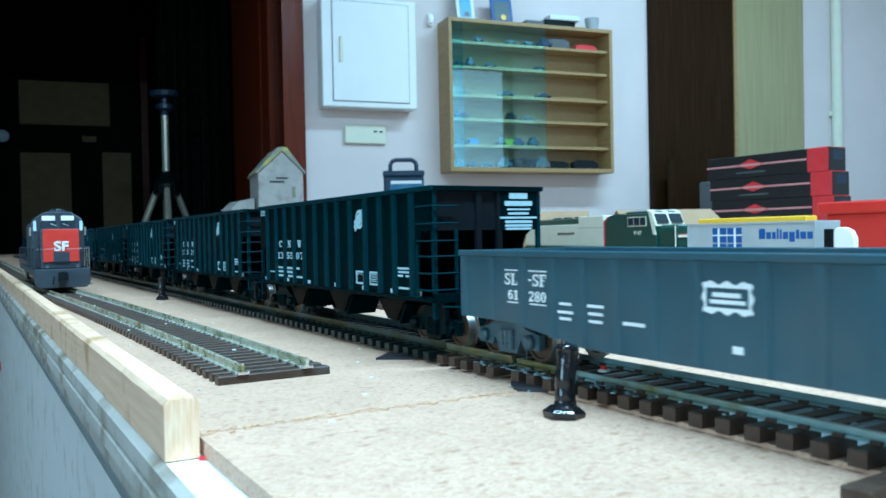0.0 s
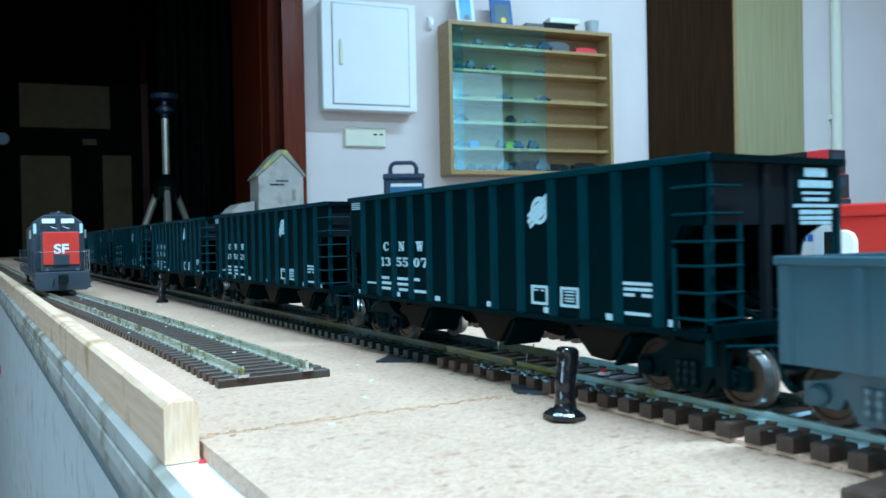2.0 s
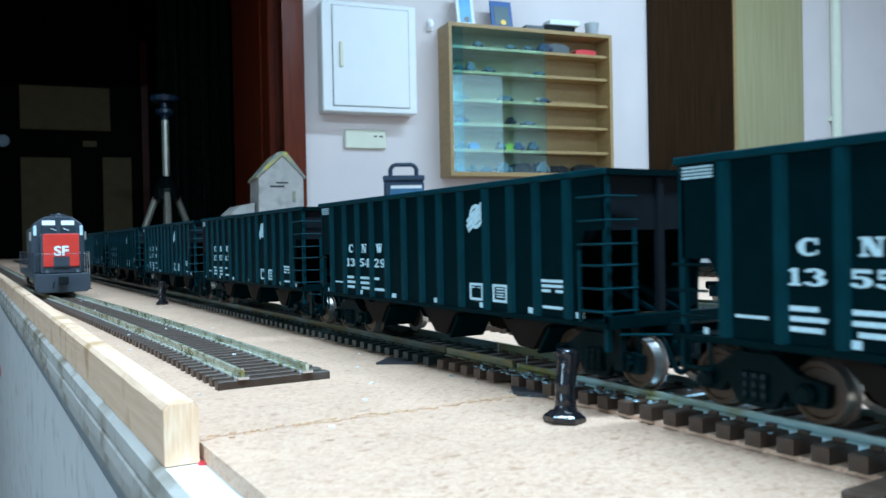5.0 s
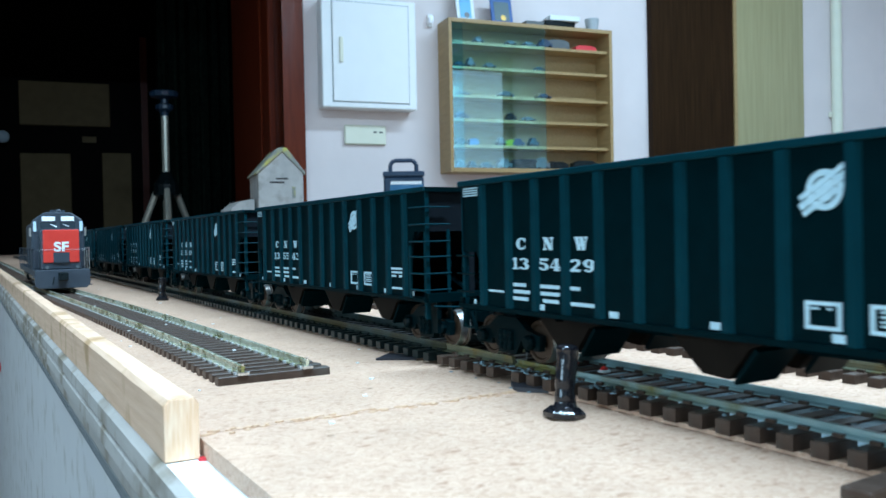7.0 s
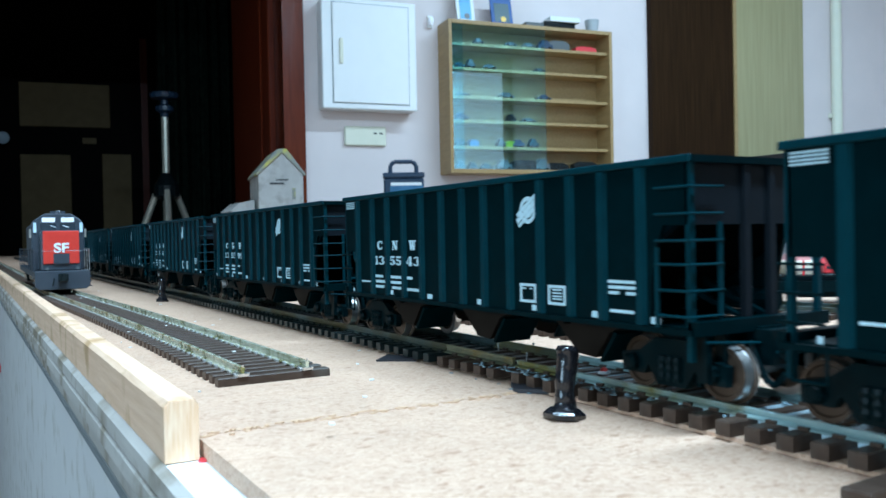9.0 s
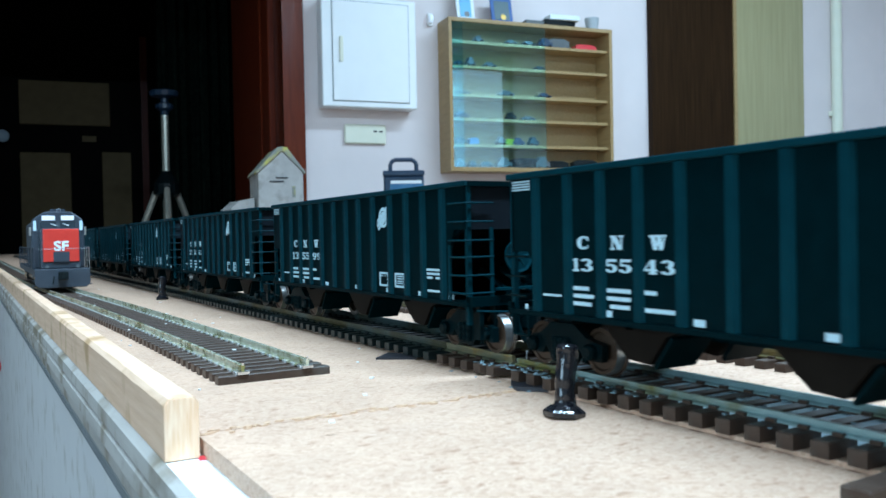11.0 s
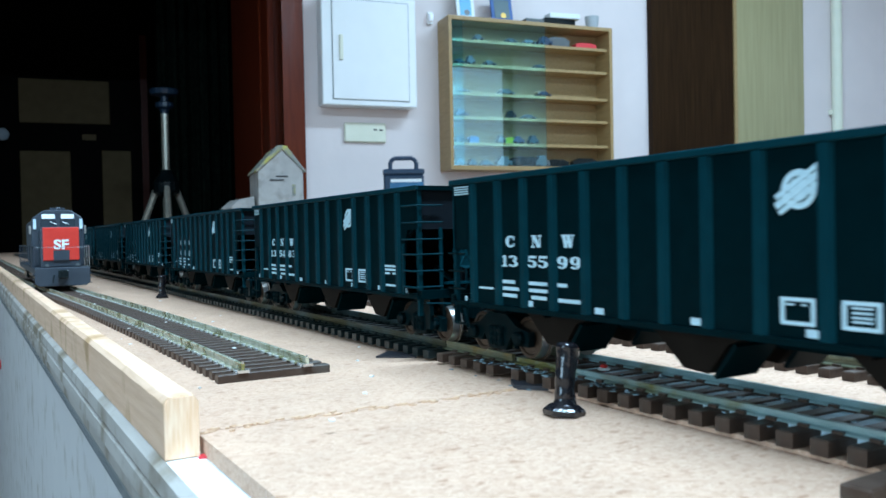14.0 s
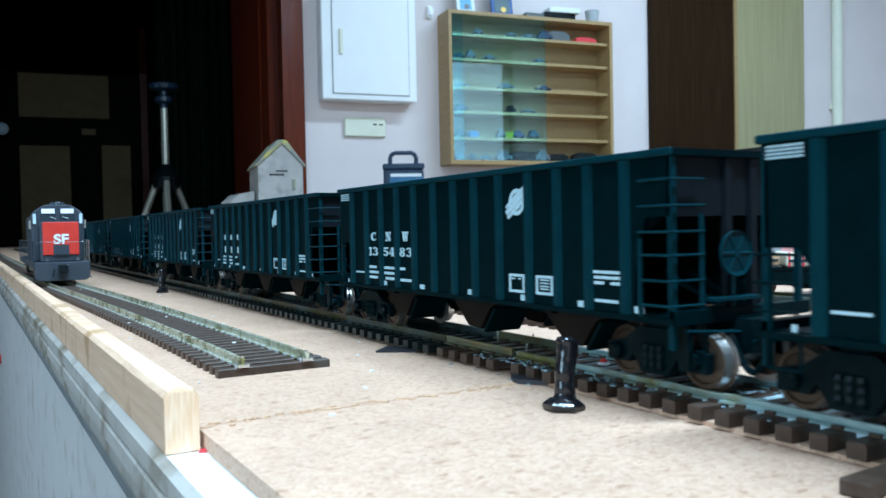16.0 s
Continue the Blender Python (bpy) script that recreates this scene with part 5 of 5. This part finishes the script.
def roofed_shed(x, y, w, d, eave, ridge, rz):
    r = thing("card_building", "low tan cardboard model building with a gable roof", "model building", "card buildings behind the train", pose(x, y, 0, 0, 0, rz))
    part("wall_shell", prism([(-d / 2, 0.0), (d / 2, 0.0), (d / 2, eave), (0, ridge - 0.004), (-d / 2, eave)], "x", -w / 2, w / 2), TAN_CARD, r)
    for s in (-1, 1):
        part("roof", prism([(0.0, ridge - 0.003), (s * (d / 2 + 0.008), eave - 0.006), (s * (d / 2 + 0.009), eave - 0.003), (0.0, ridge)], "x", -w / 2 - 0.006, w / 2 + 0.006), TAN_CARD, r)
    return r


r = roofed_shed(0.66, 1.12, 0.26, 0.12, 0.045, 0.0725, -42)
part("chimney", lathe([(0.009, 0.06), (0.009, 0.0835), (0.006, 0.0840)], n=12, center=(-0.06, 0, 0)), BOX_RED, r, "red chimney")
roofed_shed(0.92, 1.02, 0.16, 0.12, 0.04, 0.0735, -20)


def carry_case():
    c = thing("carry_case", "navy plastic carry case with a top handle and blue label", "carry case", at=pose(0.87, 1.88, 0, 0, 0, -26))
    part("body", box(-0.052, 0.052, 0.0, 0.06, 0.0, 0.192), BLUE_CASE, c, bevel=0.004)
    part("lid", box(-0.054, 0.054, -0.002, 0.062, 0.192, 0.206), BLUE_CASE, c, bevel=0.003)
    bm = bmesh.new()
    pts = [(-0.034, 0.205), (-0.034, 0.226), (-0.024, 0.236), (0.024, 0.236), (0.034, 0.226), (0.034, 0.205)]
    for p, q in zip(pts, pts[1:]):
        bar((p[0], 0.03, p[1]), (q[0], 0.03, q[1]), 0.0055, bm, 8)
    part("handle", bm, BLUE_CASE, c)
    part("label", box(-0.036, 0.05, -0.0012, 0.0, 0.10, 0.172), LABEL_NAVY, c, "blue paper label")
    part("label_marks", box(-0.034, 0.046, -0.002, -0.0012, 0.172, 0.180), DECAL, c, "white unreadable print")


carry_case()

rw = thing("striped_railcar", "small white railcar with red stripes behind the train", "railcar", at=pose(0.309, 0.307, 0, 0, 0, -35))
part("shell", box(-0.0085, 0.0085, 0.0, 0.022, 0.0105, 0.0190), CREAM, rw, bevel=0.0008)
part("roof", prism([(-0.006, 0.0190), (0.006, 0.0190), (0.004, 0.0228), (-0.004, 0.0228)], "y", 0.002, 0.020), PINK, rw)
for x in (-0.0072, 0.0006, 0.0068):
    part("stripe", box(x - 0.0006, x + 0.0006, -0.0004, 0.0, 0.0105, 0.0190), BOX_RED, rw)
part("window_band", box(-0.0078, 0.0078, -0.0006, -0.0004, 0.0130, 0.0146), CAB_GLASS, rw)
part("chassis", box(-0.009, 0.009, -0.002, 0.024, 0.0, 0.0104), BLACK_PLASTIC, rw)
part("bumper", box(-0.0095, 0.0095, -0.003, -0.002, 0.0078, 0.0088), BLUE_LABEL, rw)
part("step_board", box(-0.009, 0.006, -0.0035, -0.002, 0.0030, 0.0040), CREAM, rw)
def low_wagon(x0, x1, z1, paint, top, name, label):
    w = thing(name, label, "railcar", "stock behind the train", pose(0.309, 0.307, 0, 0, 0, -35))
    part("chassis", box(x0, x1, -0.002, 0.024, 0.0, 0.0112), BLACK_PLASTIC, w, bevel=0.0006)
    part("shell", box(x0 + 0.001, x1 - 0.001, 0.0, 0.022, 0.0112, z1), paint, w, bevel=0.0008)
    part("roof", prism([(x0 + 0.003, z1), (x1 - 0.003, z1), (x1 - 0.007, z1 + 0.0028), (x0 + 0.007, z1 + 0.0028)], "y", 0.003, 0.019), top, w)
    part("window_band", box(x0 + 0.002, x1 - 0.002, -0.0004, 0.0, z1 - 0.0035, z1 - 0.0020), CAB_GLASS, w)
    for u in (x0 + 0.004, x1 - 0.005):
        part("step", box(u, u + 0.002, -0.0035, -0.002, 0.0045, 0.0055), CREAM, w)


low_wagon(0.0115, 0.052, 0.0175, BOX_RED, BOX_RED, "red_railcar", "low red railcar with a black underframe behind the train")
low_wagon(-0.040, -0.0115, 0.0170, TAN_CARD, CREAM, "tan_railcar", "small tan railcar with a pale roof behind the train")
# added wagon that hides the bright board in the gap between cars
dw = thing("gap_darkening_wagon", "low black wagon added to darken the gap behind the train", "flat wagon", at=pose(0.268, 0.258, 0, 0, 0, -37))
part("load_bed", box(-0.062, 0.062, -0.010, 0.010, 0.0085, 0.0125), UNLIT_BLACK, dw, bevel=0.0006)
part("side_sill", box(-0.064, 0.064, -0.0112, -0.0101, 0.0060, 0.0115), TRUCK, dw)
for u in (-0.045, 0.045):
    part("truck_frame", box(u - 0.014, u + 0.014, -0.009, 0.009, 0.0045, 0.0085), TRUCK, dw, bevel=0.0006)
    for v in (-0.009, 0.009):
        part("wheel", lathe([(0.0045, -0.0095), (0.0052, -0.0085), (0.0052, 0.0085), (0.0045, 0.0095)], "y", n=16, center=(u + v, 0, 0.0052)), RUST, dw)
part("brake_gear", box(-0.020, 0.020, -0.006, 0.006, 0.0030, 0.0085), TRUCK, dw, bevel=0.001)

# ---- things on the wall ----


def fuse_box():
    f = thing("fuse_box", "white metal fuse box with a closed door on the wall", "fuse box", at=ROOM)
    part("body", box(0.083, 0.396, -0.062, 0, 0.452, 0.800), WHITE_PAINT, f, bevel=0.004)
    part("front_frame", box(0.081, 0.397, -0.070, -0.0625, 0.450, 0.802), WHITE_PAINT, f, bevel=0.004)
    d = part("door", box(0.1165, 0.368, -0.0745, -0.0705, 0.470, 0.785), WHITE_PAINT, f, bevel=0.0015)
    part("handle", box(0.137, 0.149, -0.0805, -0.0747, 0.592, 0.672), PLATE, d, "cream pull handle", bevel=0.002)
    part("door_gap", prism([(0.1135, 0.467), (0.371, 0.467), (0.371, 0.788), (0.1135, 0.788)], "y", -0.0707, -0.0701), CONTAINER, f)
    s = thing("wall_socket", "cream plastic wall socket plate", "wall socket", at=ROOM)
    part("plate", box(0.165, 0.306, -0.012, 0, 0.341, 0.405), PLATE, s, bevel=0.004)
    for u in (0.262, 0.282):
        part("slot", box(u, u + 0.012, -0.0125, -0.0118, 0.380, 0.385), BLACK_INK, s)


fuse_box()


def display_case():
    d = thing("display_case", "oak wall display case with five shelves and sliding glass", "display case", at=ROOM)
    a, c, z0, z1, f = 0.499, 1.126, 0.248, 0.756, -0.10
    part("side_board", box(a, a + 0.012, f, 0, z0, z1), OAK, d, bevel=0.001)
    part("side_board", box(c - 0.012, c, f, 0, z0, z1), OAK, d, bevel=0.001)
    part("top_board", box(a + 0.0121, c - 0.0121, f, 0, z1 - 0.013, z1), OAK, d, bevel=0.001)
    part("bottom_board", box(a + 0.0121, c - 0.0121, f, 0, z0, z0 + 0.014), OAK, d, bevel=0.001)
    part("back_board", box(a + 0.0121, c - 0.0121, -0.008, -0.001, z0 + 0.0141, z1 - 0.0131), OAK, d)
    for z in (0.336, 0.423, 0.503, 0.598, 0.680):
        part("shelf", box(a + 0.0122, c - 0.0122, f + 0.016, -0.0081, z - 0.006, z + 0.004), OAK, d, bevel=0.0008)
    for u0, u1, v in ((a + 0.0125, 0.858, f + 0.004), (a + 0.0125, 0.552, f + 0.0085)):
        g = part("glass_pane", box(u0, u1, v, v + 0.003, z0 + 0.0145, z1 - 0.0135), GLASS, d, "sliding glass pane with a reflected veil tinted in")
        g.visible_shadow = False
    random.seed(4)
    mats = [TEAL, GREY_TOY, GREY_TOY, BLUE_CASE, TEAL, BLACK_PLASTIC]
    for z, top in ((0.262, 0.05), (0.340, 0.04), (0.427, 0.04), (0.507, 0.04), (0.602, 0.04), (0.684, 0.035)):
        u = a + 0.03
        while u < 0.85:
            w = random.uniform(0.03, 0.06)
            if random.random() < 0.6:
                h = random.uniform(0.35, 0.9) * top
                t = thing("toy_car", "small model vehicle on a display shelf", "model vehicle", "models in the case", ROOM @ pose(u, -0.06, z))
                m = random.choice(mats)
                part("body", prism([(0, 0.004), (w, 0.004), (w, h * 0.55), (w * 0.8, h * 0.6), (w * 0.65, h), (w * 0.25, h), (w * 0.12, h * 0.6), (0, h * 0.5)], "y", -0.012, 0.012), m, t, bevel=0.001)
                for q in (0.2, 0.78):
                    part("wheel", lathe([(0.005, -0.0135), (0.005, 0.0135)], "y", n=10, center=(w * q, 0, 0.005)), BLACK_PLASTIC, t)
            u += w + random.uniform(0.008, 0.03)
    for u, z, w, h, m, lab in ((0.885, 0.684, 0.085, 0.034, GREY_TOY, "grey carton on the top shelf"), (0.995, 0.684, 0.085, 0.020, BOX_RED, "row of small red models on the shelf"), (0.715, 0.340, 0.040, 0.022, YELLOW_TOY, "yellow-green model on a shelf"), (0.58, 0.340, 0.035, 0.024, LABEL_NAVY, "blue model on a shelf"), (0.73, 0.262, 0.12, 0.035, BLACK_PLASTIC, "dark model on the bottom shelf"), (0.87, 0.262, 0.09, 0.028, BLACK_PLASTIC, "dark model on the bottom shelf"), (0.98, 0.262, 0.10, 0.033, BLACK_PLASTIC, "dark model on the bottom shelf"), (0.84, 0.507, 0.03, 0.02, TAN_CARD, "brown trinket on a shelf"), (0.52, 0.507, 0.03, 0.025, TAN_CARD, "brown trinket on a shelf")):
        t = thing("shelf_model", lab, "model", "", ROOM @ pose(u, -0.055, z))
        part("body", prism([(0, 0), (w, 0), (w, h * 0.7), (w * 0.75, h), (w * 0.2, h), (0, h * 0.75)], "y", -0.015, 0.015), m, t, bevel=0.001)


display_case()
lid = 0.756
for u0, u1, h, m, lab, tilt in ((0.545, 0.61, 0.12, DECAL, "white framed card on top of the case", 0), (0.672, 0.752, 0.10, BLUE_INK, "blue picture book on top of the case", 0)):
    t = thing("picture_card", lab, "picture", "", ROOM @ pose(u0, -0.07, lid, -12, 0, 0))
    part("card", box(0, u1 - u0, 0, 0.006, 0, h), m, t, bevel=0.001)
    part("print", box(0.012, u1 - u0 - 0.012, -0.001, 0, 0.012, h - 0.02), BLUE_LABEL if m is DECAL else TEAL, t)
    part("spot", lathe([(0.010, -0.0015), (0.010, -0.001)], "y", n=14, center=((u1 - u0) * 0.55, 0, 0.022)), YELLOW if m is BLUE_INK else GREY_TOY, t)
for u0, u1, z0, z1, m, lab, rz in ((0.79, 0.86, 0.0, 0.014, GREY_TOY, "thin grey booklet on the case", 0), (0.862, 0.985, 0.0, 0.022, BLACK_PLASTIC, "flat black box on the case", 3), (0.885, 1.0, 0.0225, 0.040, DECAL, "white folded paper on the case", -4)):
    t = thing("flat_box", lab, "box", "", ROOM @ pose(u0, -0.06, lid + z0, 0, 0, rz))
    part("body", box(0, u1 - u0, -0.03, 0.03, 0, z1 - z0), m, t, bevel=0.0015)
t = thing("glass_cup", "clear plastic cup on top of the case", "cup", "", ROOM @ pose(1.068, -0.06, lid))
part("bowl", lathe([(0.02, 0), (0.026, 0.045), (0.024, 0.045), (0.0185, 0.002)], n=18), CONTAINER, t)
t = thing("small_lamp", "small bright bulb holder beside the case", "lamp", "", ROOM @ pose(0.47, -0.012, 0.765))
part("base", box(-0.008, 0.008, 0, 0.012, -0.02, 0.02), WHITE_PAINT, t)
part("bulb", lathe([(0.006, -0.012), (0.009, 0.0), (0.006, 0.012)], n=12, center=(0, -0.006, 0)), FAINT_GLOW, t)

wd = thing("wardrobe", "built-in wardrobe with a dark brown and an olive wooden door", "wardrobe", at=ROOM)
part("brown_door", box(1.343, 1.722, -0.03, -0.001, -0.88, 1.3), BROWNWOOD, wd, "dark brown wood-grain door", bevel=0.002)
part("door_edge", box(1.7225, 1.737, -0.034, -0.001, -0.88, 1.3), OAK, wd)
part("olive_door", box(1.7375, 2.082, -0.026, -0.001, -0.88, 1.3), OLIVEWOOD, wd, "olive-toned wood-grain door", bevel=0.002)
pp = thing("wall_pipe", "white painted pipe running up the wall", "pipe", at=ROOM)
part("pipe_run", bar((2.262, -0.022, -0.89), (2.262, -0.022, 1.59), 0.021, n=16), PLATE, pp)
for z in (-0.3, 0.5, 1.3):
    part("bracket", box(2.236, 2.288, -0.02, -0.001, z, z + 0.02), PLATE, pp)
mon = thing("side_shelf", "dark shelf with clutter against the wardrobe", "shelf unit", at=ROOM)
part("back_panel", box(1.36, 1.735, -0.10, -0.092, -0.88, 0.30), BROWNWOOD, mon)
part("shelf", box(1.36, 1.735, -0.34, -0.1005, 0.09, 0.10), BLACK_PLASTIC, mon)
for u, w, h, m in ((1.42, 0.08, 0.11, GREY_TOY), (1.51, 0.07, 0.17, BLUE_CASE), (1.60, 0.09, 0.09, TEAL)):
    t = thing("desk_gadget", "small plastic appliance on the dark shelf", "appliance", "gadgets on the shelf", ROOM @ pose(u, -0.24, 0.10))
    part("casing", box(0, w, -0.04, 0.05, 0, h), m, t, bevel=0.006)
    part("panel", box(0.012, w - 0.012, -0.042, -0.0402, h * 0.4, h * 0.85), BLACK_INK, t)


def motions():
    ts = [0, 0.1, 0.2] + [0.5 * i for i in range(1, 32)] + [15.8, 15.9, 16.0]
    roll = math.degrees(SPEED / 0.00525)
    spin = [(0.125 * i, math.radians(roll * 0.125 * i)) for i in range(129)]
    for k, car in enumerate(cars + [gondola]):
        ahead = PITCH * k if k < len(cars) else 0.0
        walk(car, [(t, pose(0, START + ahead - SPEED * t, 0)) for t in ts])
        for ws in [o for o in car.children if o.name.startswith("wheelset")]:
            at = Matrix.Translation(ws.location)
            walk(ws, [(t, at @ Matrix.Rotation(a, 4, "X")) for t, a in spin])


motions()
